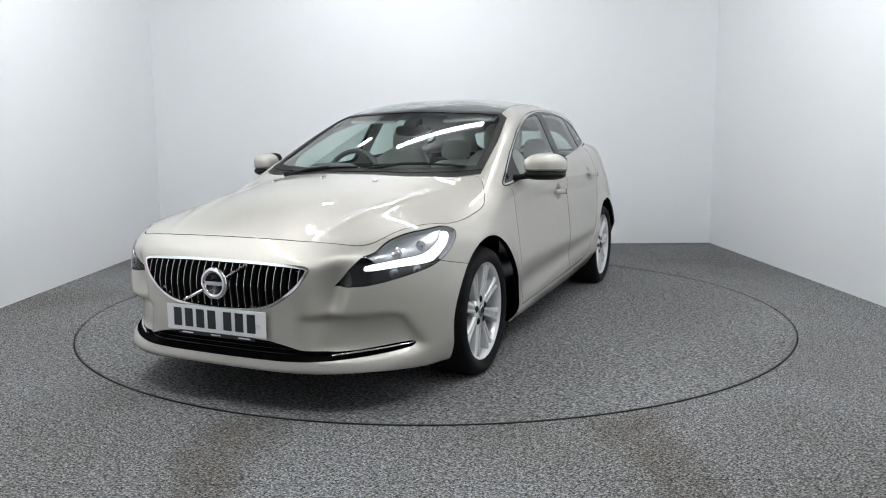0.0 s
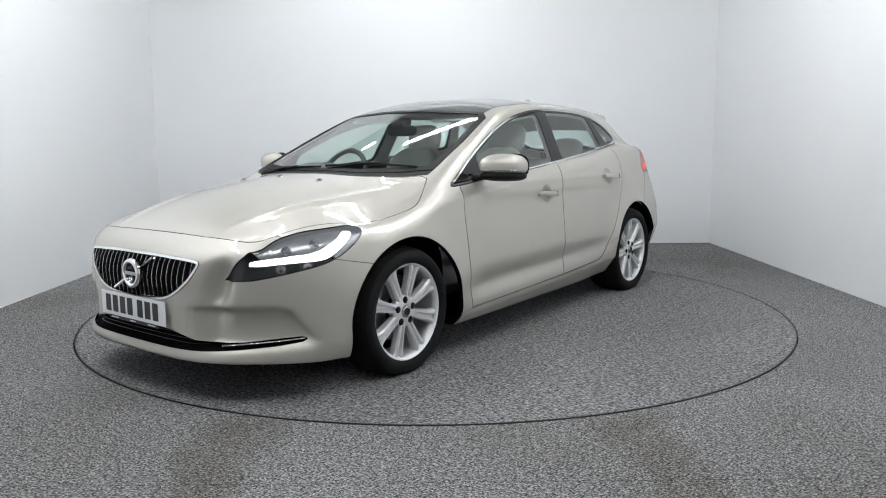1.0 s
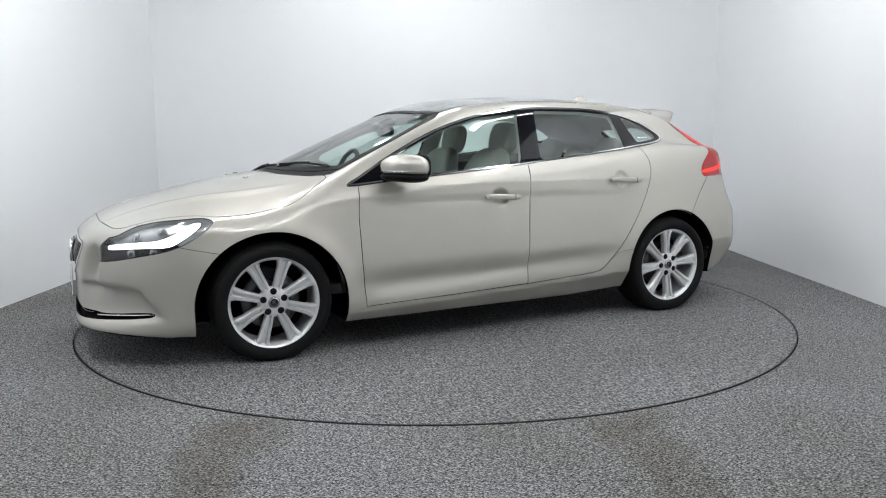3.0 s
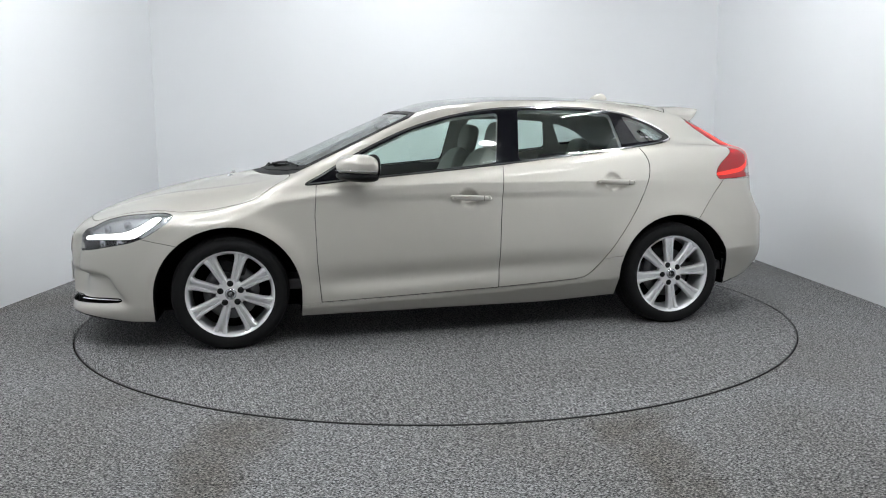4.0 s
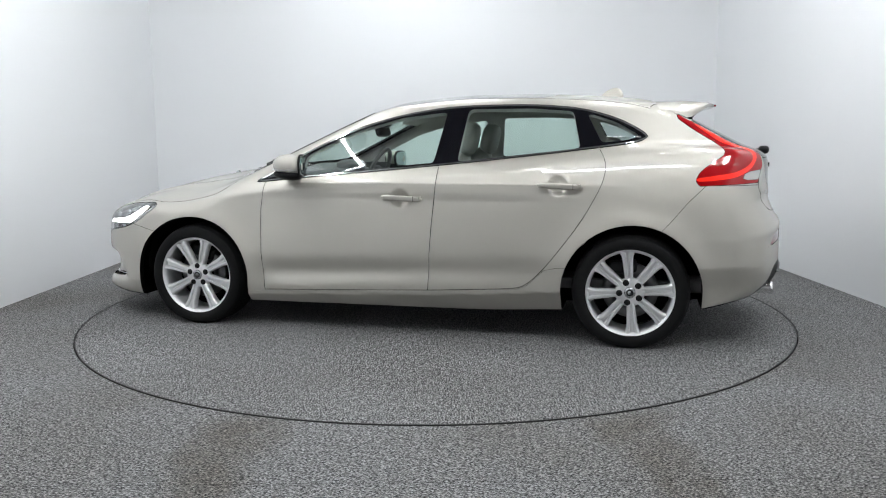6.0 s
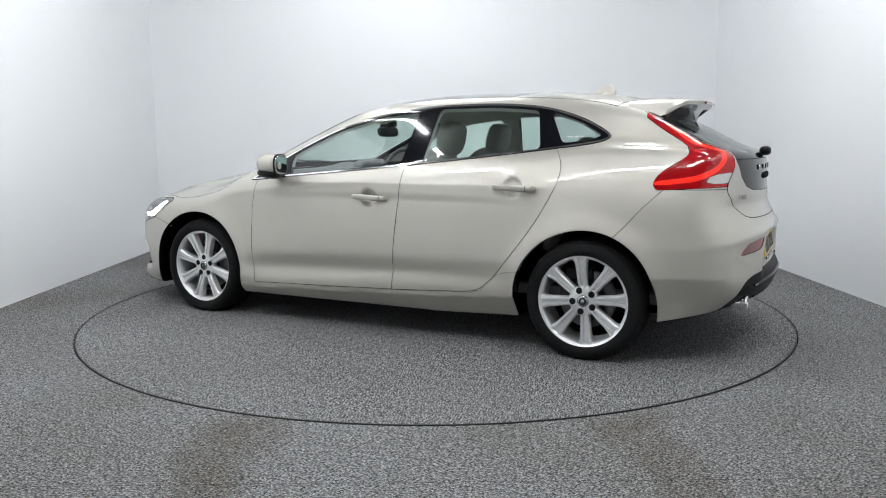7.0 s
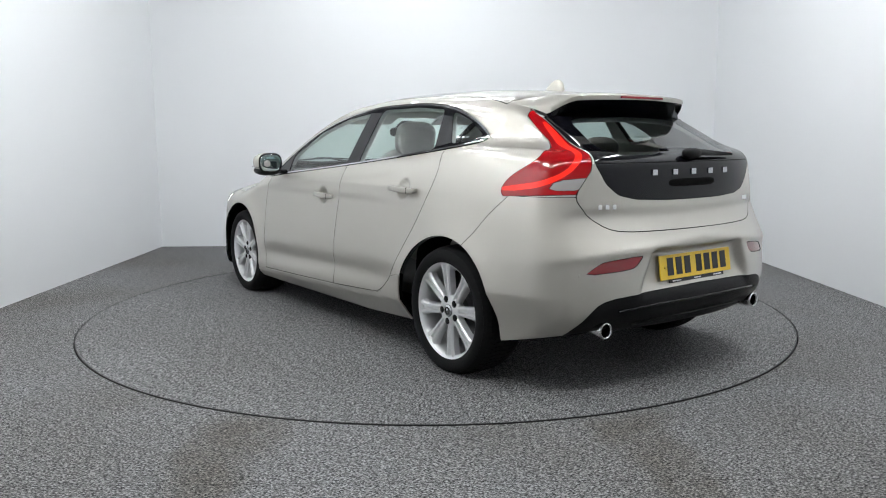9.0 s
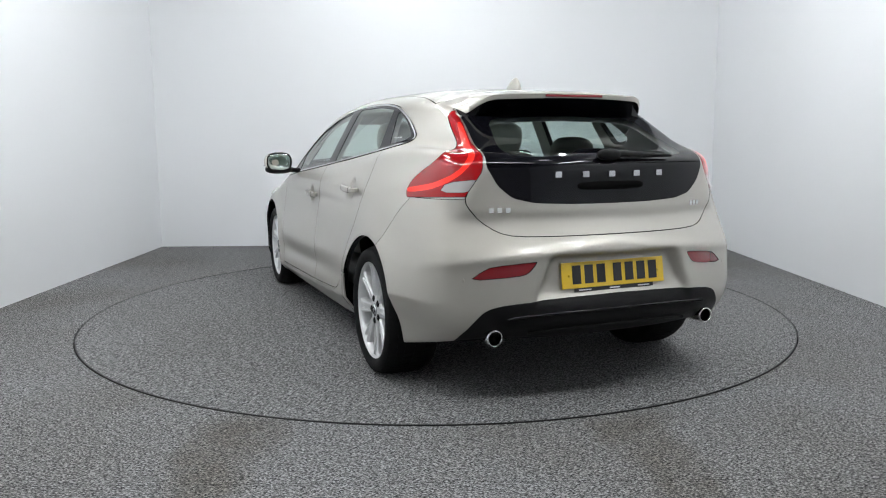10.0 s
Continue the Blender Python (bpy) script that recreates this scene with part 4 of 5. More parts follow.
def plate(name, car, x, z, colour, lean, label):
    p = part(name, box_mesh(name, (0.006, 0.52, 0.111), colour, 0.002), car, label, pose(x, 0, z, 0, lean, 0))
    s = 1 if x > 0 else -1
    widths = [0.05, 0.05, 0.05, 0.05, None, 0.05, 0.05, 0.05]
    total = sum(w if w else 0.033 for w in widths) + 0.011 * 6
    y = -total / 2
    for w in widths:
        if w is None:
            y += 0.033 - 0.011
            continue
        part("plate_bar", box_mesh("plate_bar", (0.0015, w - 0.008, 0.079), PLATE_BLACK, 0), p, at=pose(s * 0.0042, y + w / 2, 0.002))
        y += w + 0.011
    for yy in (-0.225, 0.225):
        part("plate_screw", lathe_mesh("plate_screw", [(0.0, 0.003), (0.006, 0.002), (0.007, 0.0), (0.0, 0.0)], colour, 14), p, at=pose(s * 0.003, yy, 0.0, 0, 0, -90 * s))
    part("plate_holder", box_mesh("plate_holder", (0.006, 0.40, 0.020), PLATE_BLACK, 0.001, centre=(-s * 0.001, 0, -0.062)), p, "black plate holder edge")
    for yy, w in ((-0.15, 0.06), (0.0, 0.05), (0.15, 0.06)):
        part("holder_bar", box_mesh("holder_bar", (0.001, w, 0.005), WHITE_METAL, 0), p, at=pose(s * 0.0028, yy, -0.064))


def build_car():
    car = tagged(new("car"), "champagne metallic five-door hatchback parked on the carpeted turntable", "car")
    g = carve(body_soup(), body_panels())
    # windows: chrome surround, panes, black pillars between
    fine = cut_corners
    w = carve(g["window_all"], [("inside", [(SIDE, grow(fine(WINDOWS), -0.010))], None, 0)])
    inner = carve(w["inside"], [("front_glass", [(SIDE, soft_corners(FRONT_GLASS, 0.035))], None, 0.0008), ("rear_glass", [(SIDE, soft_corners(REAR_GLASS, 0.03))], None, 0.0008),
                                ("quarter_glass", [(SIDE, soft_corners(QUARTER_GLASS, 0.025))], None, 0.0008)])
    t = carve(g["tailgate"], [("black_panel", [(FRONT, soft_corners(BLACK_PANEL, 0.02))], None, 0.0015), ("rear_screen", [(FRONT, np.array(REAR_SCREEN))], None, 0.0008)])
    s = carve(t["rear_screen"], [("clear", [(FRONT, fine(REAR_CLEAR, 1))], None, 0)])
    lamp = carve(g["tail_lamp"], [("led", [(FRONT, fine(LED_REAR, 1))], None, 0), ("clear", [(FRONT, fine(CLEAR_REAR, 1))], None, 0.0008)])
    gr = carve(g["grille"], [("opening", [(FRONT, grow(fine(GRILLE, 2), -0.011))], None, 0)])
    hl = carve(g["headlamp"], [("day_light", [(SIDE, grow(fine(DAY_LIGHT, 1), 0.002))], None, 0)])
    hb = carve(g["headlamp"], [("bezel", [(SIDE, np.array(LAMP_BEZEL))], None, 0)])

    def both(name, tris, material, label="", **kw):
        return part(name, skin_mesh(name, tris, material, mirror=2, **kw), car, label)

    def sides(name, tris, material, label="", **kw):
        return (part(name, skin_mesh(name, tris, material, mirror=0, **kw), car, label), part(name, skin_mesh(name, tris, material, mirror=1, **kw), car, label))

    both("body_shell", g["rest"], PAINT, "champagne metallic body sides and pillars")
    both("hood", g["hood"], PAINT, "champagne metallic bonnet")
    # a glossy grey panel let into the painted roof
    rf = carve(g["roof"], [("pane", [(TOP, soft_corners(ROOF_PANEL, 0.03))], None, 0.0015)])
    roof = both("roof", rf["rest"], PAINT)
    part("roof_panel", skin_mesh("roof_panel", rf["pane"], ROOF_GREY, mirror=2, rim=0.006), roof, "glossy grey roof panel")
    both("front_bumper", g["front_bumper"], PAINT)
    both("rear_bumper", g["rear_bumper"], PAINT)
    both("cowl", g["cowl"], BLACK_PLASTIC, "black plastic scuttle panel")
    both("underbody", g["underbody"], DARK)
    gate = both("tailgate", t["rest"], PAINT)
    panel = part("gloss_panel", skin_mesh("gloss_panel", t["black_panel"], BLACK_GLOSS, mirror=2), gate, "gloss black tailgate panel")
    part("rear_window_border", skin_mesh("rear_window_border", s["rest"], BLACK_GLOSS, mirror=2, rim=0.004), gate, "black glass border")
    pane = part("rear_window", skin_mesh("rear_window", s["clear"], GLASS_DARK, mirror=2, rim=0), gate, "tinted rear window")
    pane.visible_shadow = False
    ws = carve(g["windscreen"], [("clear", [(TOP, np.array(SCREEN_CLEAR))], None, 0)])
    screen = both("windscreen", ws["clear"], GLASS, "clear tinted windscreen", rim=0)
    part("windscreen_border", skin_mesh("windscreen_border", ws["rest"], BLACK_PLASTIC, mirror=2, rim=0.006, offset=0.003), screen, "black glass border")
    screen.visible_shadow = False
    doors = sides("front_door", g["front_door"], PAINT), sides("rear_door", g["rear_door"], PAINT)
    sides("sill", g["sill"], PAINT, offset=0.003, rim=0.008, shade_rim=False)
    sides("window_chrome", w["rest"], CHROME, "polished chrome window surround", offset=0.003, rim=0.008, shade_rim=False)
    sides("window_pillar_trim", inner["rest"], BLACK_GLOSS, "gloss black pillar trim", rim=0.006)
    for name, tone in (("front_glass", GLASS), ("rear_glass", GLASS), ("quarter_glass", GLASS_DARK)):
        for ob in sides("side_" + name, inner[name], tone, "tinted side window glass", rim=0, offset=-0.002):
            ob.visible_shadow = False
    both("diffuser", g["diffuser"], BLACK_PLASTIC, "black plastic rear diffuser")
    for z, reach in ((0.418, 0.50), (0.345, 0.40)):
        pts = on_body([(-2.6, reach * k / 10, z - 0.02 * abs(k / 10) ** 3) for k in range(-10, 11)], (1, 0, 0))
        part("diffuser_ridge", pipe_mesh("diffuser_ridge", [(p[0] + 0.002, p[1], p[2]) for p in pts], 0.010, BLACK_GLOSS if z > 0.4 else BLACK_PLASTIC, 8, 0.7), car, "black ridge across the diffuser")
    sides("rear_reflector", g["reflector"], RED_DARK, "dark red bumper reflector", offset=-0.002)
    for k in (0, 1):
        lens = part("tail_lamp", skin_mesh("tail_lamp", lamp["rest"], RED, mirror=k, rim=0.02), car, "red boomerang tail lamp, lit")
        part("light_strip", skin_mesh("light_strip", lamp["led"], RED_GLOW, mirror=k, rim=0), lens, "glowing red light strip")
        part("reversing_lens", skin_mesh("reversing_lens", lamp["clear"], REVERSING, mirror=k, rim=0.003), lens, "clear silver reversing lens")
        head = part("headlamp", skin_mesh("headlamp", np.concatenate([hl["rest"], hl["day_light"]]), GLASS_CLEAR, mirror=k, rim=0), car, "clear headlamp with lit daytime light")
        head.visible_shadow = False
        part("lamp_housing", skin_mesh("lamp_housing", hb["rest"], LAMP_GREY, offset=-0.020, mirror=k, rim=-0.019, shade_rim=False), head, "silver lamp housing")
        part("lamp_bezel", skin_mesh("lamp_bezel", hb["bezel"], BLACK_GLOSS, offset=-0.018, mirror=k, rim=-0.017, shade_rim=False), head, "black lower lamp bezel")
        part("daytime_light", skin_mesh("daytime_light", hl["day_light"], DRL, offset=-0.007, mirror=k, rim=0.012), head, "glowing white daytime light")
        sgn = 1 if k == 0 else -1
        for x, z in ((1.965, 0.668), (1.85, 0.690), (1.995, 0.592), (1.895, 0.594)):
            q = on_body([(x, 1.5, z)], (0, -1, 0))
            d = body_normals(q)[0]
            q = q[0] - 0.014 * d
            part("lamp_projector", lathe_mesh("lamp_projector", [(0.0, 0.006), (0.012, 0.004), (0.017, 0.0), (0.021, 0.003), (0.021, -0.01), (0.0, -0.01)], SILVER_LAMP, 24), head,
                 "silver lamp projector", pose(q[0], sgn * q[1], z, 0, 0, sgn * math.degrees(math.atan2(d[1], d[0])) - 90))
    # near-black shell added to paint shade behind the joints, light lining in the cabin
    solid = np.concatenate([g[n] for n in ("rest", "hood", "roof", "front_bumper", "rear_bumper", "front_door", "rear_door", "sill", "joints", "cowl", "diffuser", "reflector", "intake")]
                           + [t["rest"], t["black_panel"], t["joints"], s["rest"], g["tail_lamp"], inner["rest"], w["rest"], inner["joints"], w["joints"]])
    mid = solid.mean(1)
    cabin = (mid[:, 2] > 0.99 + 0.06 * (mid[:, 0] < -1)) & (mid[:, 0] < 1.0)
    doors_in = ~cabin & (mid[:, 2] > 0.45) & (np.abs(mid[:, 0] + 0.3) < 1.2)
    both("inner_shade_shell", solid[~cabin & ~doors_in], DARK, offset=-0.026, rim=0)
    sides("door_lining", solid[doors_in], TRIM_DARK, "grey door lining", offset=-0.028, rim=0)
    both("cabin_lining", solid[cabin], TRIM_LIGHT, "light grey cabin lining", offset=-0.030, rim=0)
    # grille
    frame_ob = both("grille_frame", gr["rest"], CHROME, "chrome grille surround", offset=0.004, rim=0.02, shade_rim=False)
    part("grille_back", skin_mesh("grille_back", gr["opening"], DARK, offset=-0.05, mirror=2, rim=0), frame_ob)
    edge = grow(fine(GRILLE, 2), -0.013)
    for i in range(-11, 12):
        y = i * 0.0355
        if abs(y) > 0.405:
            continue
        zs = np.linspace(0.43, 0.65, 200)
        ins = within(np.stack([np.full(200, abs(y)), zs], 1), edge)
        z0, z1 = zs[ins].min(), zs[ins].max()
        rows = []
        for zz in np.linspace(z0, z1, 9):
            q = on_body([(2.6, y, zz)], (-1, 0, 0))[0]
            bow = -0.010 + 0.012 * (1 - abs((zz - 0.545) / 0.11))
            rows.append((q[0] + bow, y, zz))
        v = []
        for x, yy, zz in rows:
            v += [(x - 0.03, yy - 0.004, zz), (x - 0.004, yy - 0.003, zz), (x, yy - 0.0018, zz), (x, yy + 0.0018, zz), (x - 0.004, yy + 0.003, zz), (x - 0.03, yy + 0.004, zz)]
        bar = part("grille_bar", mesh_of("grille_bar", v, grid_faces(9, 6), BLACK_PLASTIC), frame_ob)
        v = []
        for x, yy, zz in rows:
            v += [(x - 0.001, yy - 0.0014, zz), (x + 0.0025, yy - 0.001, zz), (x + 0.0025, yy + 0.001, zz), (x - 0.001, yy + 0.0014, zz)]
        part("grille_strip", mesh_of("grille_strip", v, grid_faces(9, 4), CHROME), bar, "thin chrome strip")
    # round badge with a slanting bar: plain shapes only
    part("badge_bar", pipe_mesh("badge_bar", [(2.236, -0.185, 0.458), (2.250, 0.0, 0.545), (2.236, 0.150, 0.628)], 0.007, CHROME, 8), frame_ob, "slanting chrome badge bar")
    part("badge_ring", lathe_mesh("badge_ring", [(0.045, 0.010), (0.052, 0.016), (0.064, 0.014), (0.068, 0.004), (0.068, -0.01), (0.045, -0.01)], CHROME, 48), frame_ob, "round chrome badge ring",
         pose(2.252, 0, 0.545, 0, 0, -90))
    part("badge_face", lathe_mesh("badge_face", [(0.0, 0.006), (0.045, 0.006), (0.045, -0.01), (0.0, -0.01)], BLACK_GLOSS, 36), frame_ob, at=pose(2.252, 0, 0.545, 0, 0, -90))
    part("badge_band", box_mesh("badge_band", (0.003, 0.092, 0.017), SILVER_LAMP, 0.001, centre=(2.261, 0, 0.545)), frame_ob)
    # lower intake: dark back, two slats, chrome blades at the ends
    intake = both("lower_intake", g["intake"], BLACK_PLASTIC, "black lower air intake", offset=-0.055, rim=0)
    for z in (0.305, 0.285, 0.265):
        half = 0.34 if z > 0.3 else 0.44
        pts = on_body([(2.6, half * k / 12, z) for k in range(-12, 13)], (-1, 0, 0))
        part("intake_slat", pipe_mesh("intake_slat", [(p[0] - 0.028, p[1], p[2]) for p in pts], 0.007, BLACK_GLOSS, 6, 0.6), intake)
    for sg in (1, -1):
        pts = on_body([(2.6, sg * (0.50 + 0.25 * k / 10), 0.262 + 0.022 * k / 10) for k in range(11)], (-1, 0, 0))
        part("chrome_blade", pipe_mesh("chrome_blade", [(p[0] - 0.010, p[1], p[2]) for p in pts], 0.0075, CHROME, 8, 0.6), intake, "thin chrome blade")
    plate("front_plate", car, 2.262, 0.388, PLATE_WHITE, 0, "white number plate with black bars")
    plate("rear_plate", car, -2.126, 0.563, PLATE_YELLOW, 9, "yellow number plate with black bars")
    # door handles, left and right
    for (front, rear_d), x, z in ((doors[0], 0.0, 0.808), (doors[1], 0.0, 0.884)):
        cx = -0.034 if z < 0.85 else -0.935
        for sg, door in ((1, front), (-1, rear_d)):
            q = on_body([(cx, sg * 1.4, z)], (0, -sg, 0))[0]
            grip = blob_mesh("handle", (0.245, 0.026, 0.032), PAINT, 3.4, 14, 24, bend=lambda p: Vector((p.x, p.y - sg * 0.010 * (p.x / 0.12) ** 2, p.z + 0.006 * p.x / 0.12)))
            h = part("handle", grip, door, "body-coloured pull handle", pose(cx, q[1] + sg * 0.049, z))
            part("handle_joint", box_mesh("handle_joint", (0.0022, 0.0255, 0.029), DARK, 0, centre=(-0.075, -sg * 0.0037, -0.0035)), h)
            part("handle_foot", box_mesh("handle_foot", (0.03, 0.04, 0.02), PAINT, 0.004, centre=(0.10, -sg * 0.018, 0)), h)
            part("handle_foot", box_mesh("handle_foot", (0.03, 0.04, 0.02), PAINT, 0.004, centre=(-0.10, -sg * 0.018, 0)), h)
    # small paper marks on the quarter windows
    for sg in (1, -1):
        for k, (dx, wdt) in enumerate(((0.0, 0.030), (-0.036, 0.022), (-0.064, 0.018))):
            q = on_body([(-1.185 + dx, sg * 1.4, 1.150)], (0, -sg, 0))
            d = body_normals(q)[0]
            part("window_mark", box_mesh("window_mark", (wdt, 0.0008, 0.007), WHITE_METAL, 0), car, "faint white window mark",
                 Matrix.Translation(Vector(q[0] + 0.0004 * d)) @ Vector((0, sg, 0)).rotation_difference(Vector(d)).to_matrix().to_4x4())
    # outside mirrors
    for sg in (1, -1):
        def swell(p):
            k = 0.5 + p.x / 0.20
            return Vector((p.x - 0.05 * (p.y * sg / 0.11), p.y * (1 - 0.12 * k), p.z * (1 - 0.25 * k) + 0.010 * k))
        m = part("door_mirror", blob_mesh("door_mirror", (0.19, 0.225, 0.150), PAINT, 2.35, 24, 36, swell), car, "body-coloured door mirror on a black foot", pose(0.625, sg * 0.945, 0.992, 0, 0, 0))
        part("mirror_base", blob_mesh("mirror_base", (0.184, 0.218, 0.070), BLACK_PLASTIC, 2.5, 14, 30, swell), m, "black lower mirror shell", pose(0.002, -sg * 0.002, -0.053))
        part("mirror_foot", pipe_mesh("mirror_foot", [(0.05, -sg * 0.19, -0.064), (0.04, -sg * 0.13, -0.060), (0.02, -sg * 0.06, -0.050)], [0.032, 0.028, 0.03], BLACK_PLASTIC, 12, 0.6), m)
        part("turn_lamp", blob_mesh("turn_lamp", (0.186, 0.220, 0.010), SILVER_LAMP, 2.5, 8, 30, swell), m, "clear turn signal strip", pose(0.009, sg * 0.008, -0.026))
        part("mirror_glass", blob_mesh("mirror_glass", (0.010, 0.165, 0.112), MIRROR, 3.2, 12, 24), m, "mirror glass", pose(-0.094, sg * 0.008, 0.004, 0, 0, sg * 14))
        part("mirror_frame", blob_mesh("mirror_frame", (0.016, 0.188, 0.136), BLACK_PLASTIC, 3.0, 12, 24), m, at=pose(-0.086, sg * 0.006, 0.002, 0, 0, sg * 14))
    # wipers
    for pts in ([(1.075, 0.05, 0), (1.03, 0.28, 0), (0.93, 0.60, 0)], [(1.10, -0.46, 0), (1.115, -0.25, 0), (1.09, 0.02, 0)]):
        path = [Vector(on_body([(x, y, 1.6)], (0, 0, -1))[0]) + Vector((0.003, 0, 0.008)) for x, y, _ in [(pts[0][0] + (pts[2][0] - pts[0][0]) * k / 8, pts[0][1] + (pts[2][1] - pts[0][1]) * k / 8, 0) for k in range(9)]]
        blade = part("wiper", pipe_mesh("wiper", path, 0.0065, BLACK_PLASTIC, 6), car, "black windscreen wiper")
        arm = [path[5] + Vector((0.004, 0, 0.005)), path[3] + Vector((0.012, 0, 0.002)), path[1] + Vector((0.04, -0.03, -0.02))]
        part("wiper_arm", pipe_mesh("wiper_arm", arm, 0.0075, BLACK_PLASTIC, 8), blade)
    for y in (-0.36, -0.05, 0.26):
        q = on_body([(1.33, y, 1.5)], (0, 0, -1))[0]
        part("washer_nozzle", blob_mesh("washer_nozzle", (0.035, 0.022, 0.016), SILVER_LAMP, 2.5, 8, 14), car, "small washer nozzle", pose(q[0], y, q[2] + 0.004, 0, 8, 0))
    # spoiler
    v, n = [], 33
    for i in range(n):
        u = -1 + 2 * i / (n - 1)
        y = 0.53 * u
        a = abs(u)
        end = max(0, (a - 0.80) / 0.20)
        xt = -1.785 + 0.085 * a ** 2 + 0.06 * end ** 2
        zt = 1.348 - 0.012 * a ** 2 - 0.05 * end ** 2
        xf = -1.44
        zf = on_body([(xf, min(abs(y), 0.53), 1.8)], (0, 0, -1))[0][2] + 0.003
        xb = -1.60 - 0.02 * (1 - a)
        zb = on_body([(xb, min(abs(y), 0.50), 1.8)], (0, 0, -1))[0][2] - 0.004
        zm = zf + (zt - zf) * 0.55 + 0.010 * (1 - end)
        v += [(xf, y * 0.985, zf), ((xf + xt) / 2, y * 0.94, zm), (xt + 0.02, y * 0.89, zt + 0.001), (xt, y * 0.88, zt - 0.006), (xt + 0.006, y * 0.88, zt - 0.026), (xt + 0.05, y * 0.89, zt - 0.034), (xb - 0.035, y * 0.95, zb - 0.008), (xb + 0.03, y * 0.985, zb - 0.012)]
    f = [q[::-1] for q in grid_faces(n, 8, closed_c=True)] + [tuple(range(8)), tuple(range((n - 1) * 8, n * 8))[::-1]]
    me = mesh_of("spoiler", v, f, PAINT, True)
    me.materials.append(BLACK_GLOSS)
    for k, poly in enumerate(me.polygons):
        poly.material_index = 1 if k < (n - 1) * 8 and k % 8 in (4, 5, 6) else 0
    me.set_sharp_from_angle(angle=radians(50))
    spoiler = part("spoiler", me, car, "body-coloured roof spoiler")
    part("brake_lamp", box_mesh("brake_lamp", (0.012, 0.30, 0.012), RED_DARK, 0.003, centre=(-1.783, 0, 1.332)), spoiler, "narrow red high brake lamp")
    # fin aerial
    part("fin_aerial", blob_mesh("fin_aerial", (0.18, 0.06, 0.092), PAINT, 2.4, 16, 24, lambda p: Vector((p.x * (1 - 0.45 * (0.5 + p.z / 0.075)) - 0.03 * (0.5 + p.z / 0.075), p.y * (1 - 0.7 * max(0, 0.5 + p.z / 0.075)), p.z))),
         car, "body-coloured fin aerial", pose(-1.16, 0, 1.412, 0, 2, 0))
    # rear wiper, badge bars, handle slot
    q = on_body([(-2.6, 0.0, 1.058)], (1, 0, 0))[0]
    wiper = part("rear_wiper", blob_mesh("rear_wiper", (0.06, 0.11, 0.05), BLACK_PLASTIC, 2.6, 12, 20), car, "black rear wiper", pose(q[0] - 0.025, 0.01, 1.068))
    part("wiper_blade", pipe_mesh("wiper_blade", [(-0.005, -0.03, 0.006), (0.004, -0.18, -0.002), (0.022, -0.34, -0.008)], [0.016, 0.012, 0.006], BLACK_PLASTIC, 8), wiper)
    for y in (0.255, 0.128, 0.0, -0.128, -0.255):
        q = on_body([(-2.6, y, 0.987)], (1, 0, 0))[0]
        part("badge_letter_bar", box_mesh("badge_letter_bar", (0.006, 0.032, 0.026), SILVER_LAMP, 0.002, centre=(q[0] - 0.003, y, 0.987)), panel, "silver badge bar")
    q = on_body([(-2.6, 0.0, 0.938)], (1, 0, 0))[0]
    # no recess is cut: a near-black solid paints the slot's shade
    part("handle_slot_shade", blob_mesh("handle_slot_shade", (0.05, 0.34, 0.040), DARK, 4, 10, 30), panel, "near-black shape painting the shade of the tailgate handle slot", pose(q[0] + 0.018, 0, 0.938))
    for y, ww, z in ((0.505, 0.10, 0.843), (-0.49, 0.07, 0.843)):
        q = on_body([(-2.6, y, z)], (1, 0, 0))[0]
        for k in range(3):
            yy = y + (k - 1) * ww / 3
            q = on_body([(-2.6, yy, z)], (1, 0, 0))[0]
            part("model_mark", box_mesh("model_mark", (0.005, ww / 3 - 0.010, 0.022), CHROME, 0.0015, centre=(q[0] - 0.001, yy, z)), gate, "small chrome model mark")
    # exhaust tips
    for sg in (1, -1):
        part("exhaust_tip", lathe_mesh("exhaust_tip", [(0.030, 0.0), (0.034, 0.002), (0.036, -0.01), (0.036, -0.16), (0.029, -0.16), (0.029, -0.01)], CHROME, 36), car, "polished exhaust tip",
             pose(-2.085, sg * 0.548, 0.314, 0, 0, 90))
        # near-black disc painting the shade inside the pipe
        part("exhaust_shade_disc", lathe_mesh("exhaust_shade_disc", [(0.0, -0.04), (0.030, -0.04), (0.030, -0.045), (0.0, -0.045)], DARK, 24), car, at=pose(-2.085, sg * 0.548, 0.314, 0, 0, 90))
        part("parking_sensor", lathe_mesh("parking_sensor", [(0.0, 0.002), (0.010, 0.002), (0.012, 0.0), (0.0, 0.0)], PAINT, 16), car, at=pose(-2.033, sg * 0.676, 0.560, 0, 0, 90 - sg * 45))
    # wheels, liners
    wheel = build_wheel()
    wheel.parent = car
    wheel.matrix_basis = pose(WHEEL_X, WHEEL_Y, WHEEL_Z, 0, -17 + 90, 0)
    for x, sg, turn in ((-WHEEL_X, 1, 5), (WHEEL_X, -1, 30), (-WHEEL_X, -1, 12)):
        copy_thing(wheel, pose(x, sg * WHEEL_Y, WHEEL_Z) @ pose(0, 0, 0, 0, 0, 0 if sg > 0 else 180) @ pose(0, 0, 0, 0, turn + 90, 0)).parent = car
    for cx in (WHEEL_X, -WHEEL_X):
        pair("wheel_arch_liner", liner_mesh(cx), car)
    seat_things(car)
    return car
# ---- the place and what stands in it ----
build_room()
build_lamps()
turntable = build_turntable()
car = build_car()
TURN_START, TURN_RATE = 245.45, -13.39
CAR_OFFSET = (0.011, 0.012)


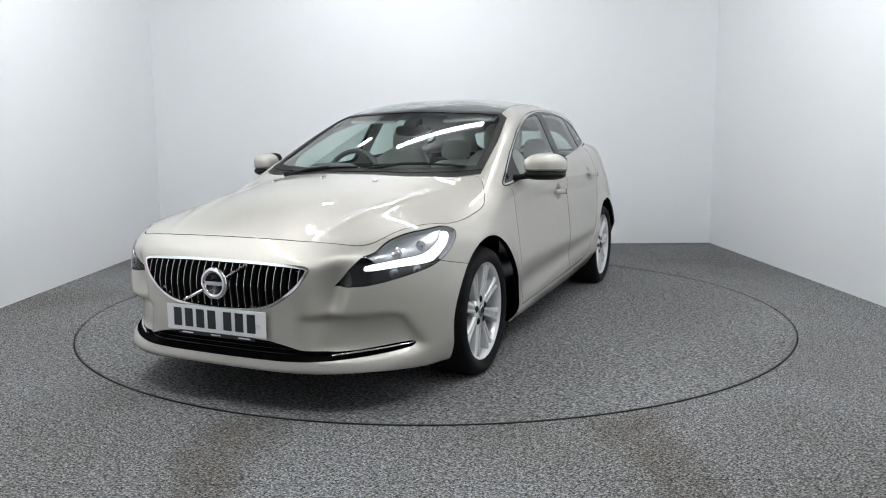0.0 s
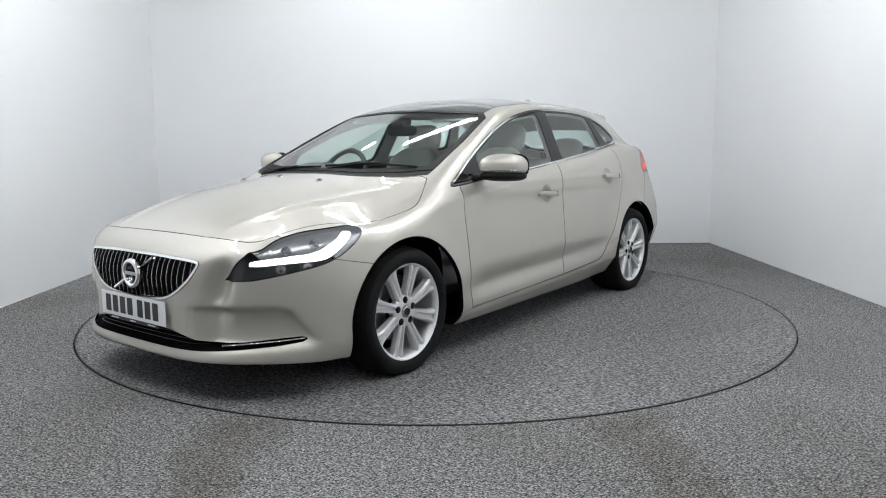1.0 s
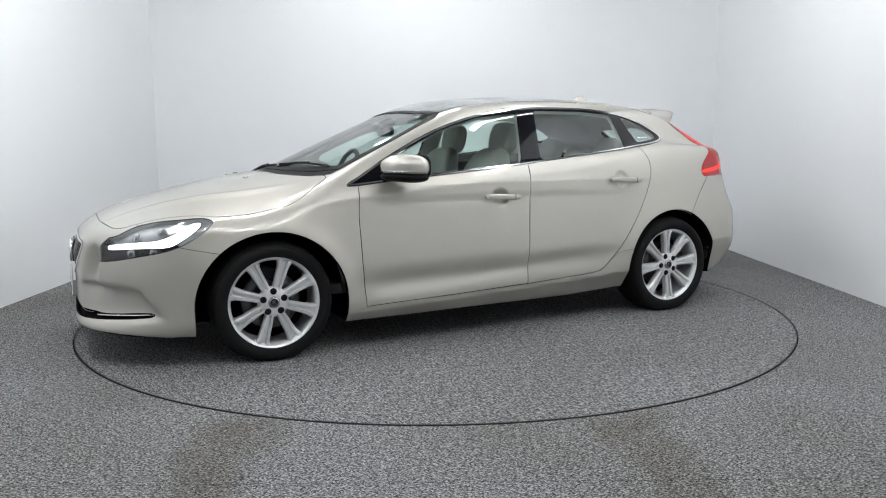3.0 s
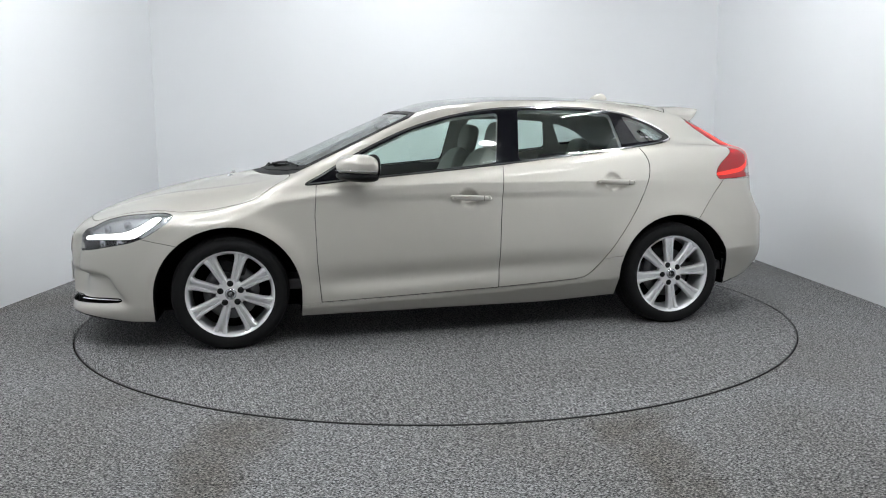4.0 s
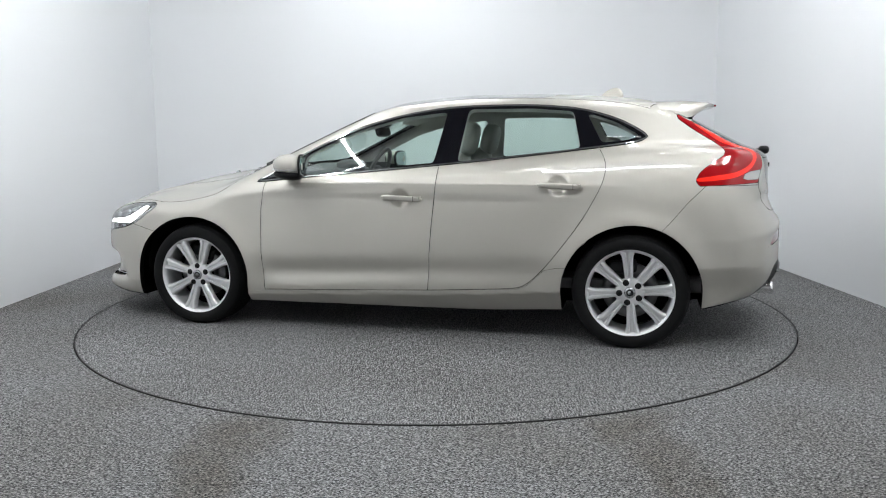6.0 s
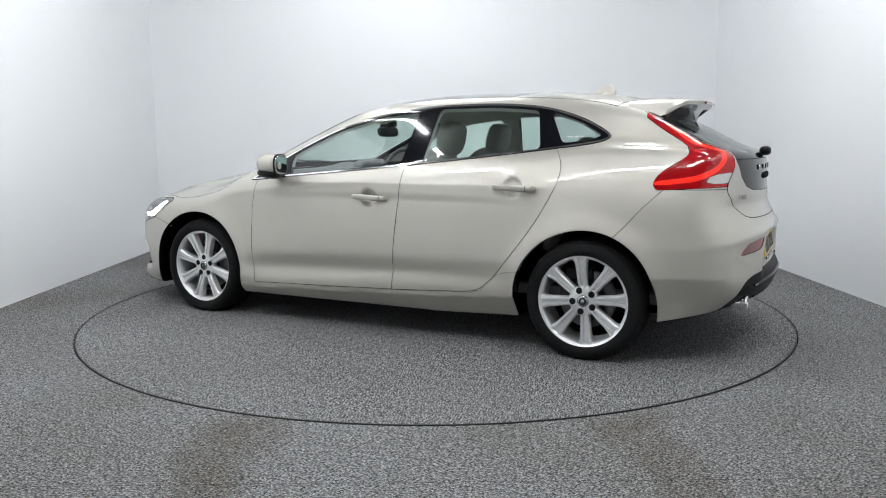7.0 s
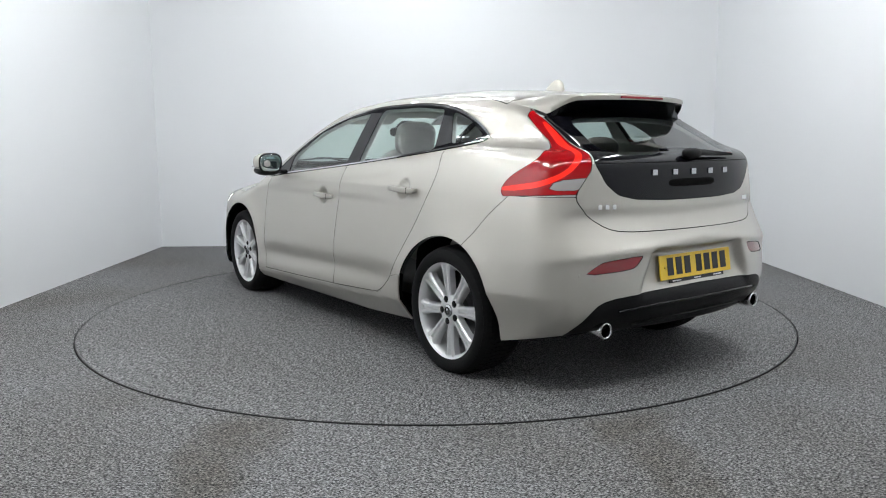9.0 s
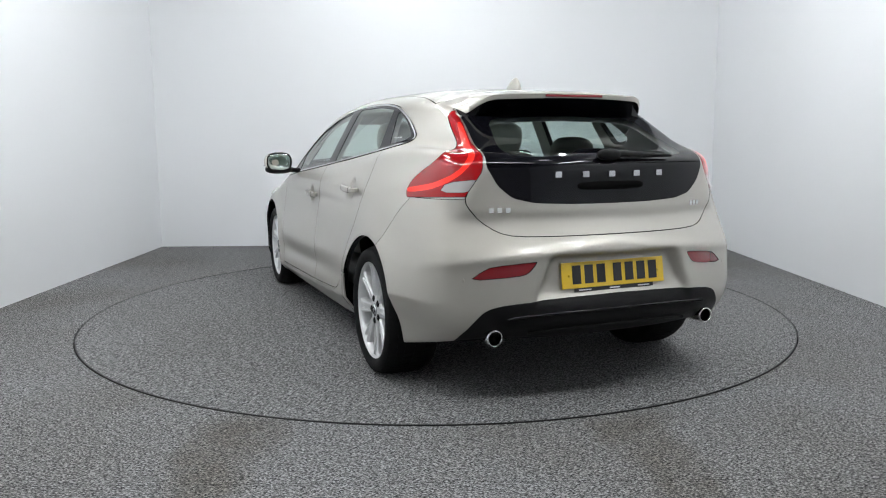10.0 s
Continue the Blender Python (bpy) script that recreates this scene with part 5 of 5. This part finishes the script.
def motions():
    """The turntable turns at an even rate and carries the car."""
    rows, table_rows = [], []
    for i in range(11):
        deg = TURN_START + TURN_RATE * i
        c, s = math.cos(radians(deg)), math.sin(radians(deg))
        ox, oy = CAR_OFFSET
        rows.append((float(i), pose(c * ox - s * oy, s * ox + c * oy, 0.0, 0, 0, deg)))
        table_rows.append((float(i), pose(0, 0, 0, 0, 0, TURN_RATE * i)))
    walk(car, rows)
    walk(turntable, table_rows)


motions()
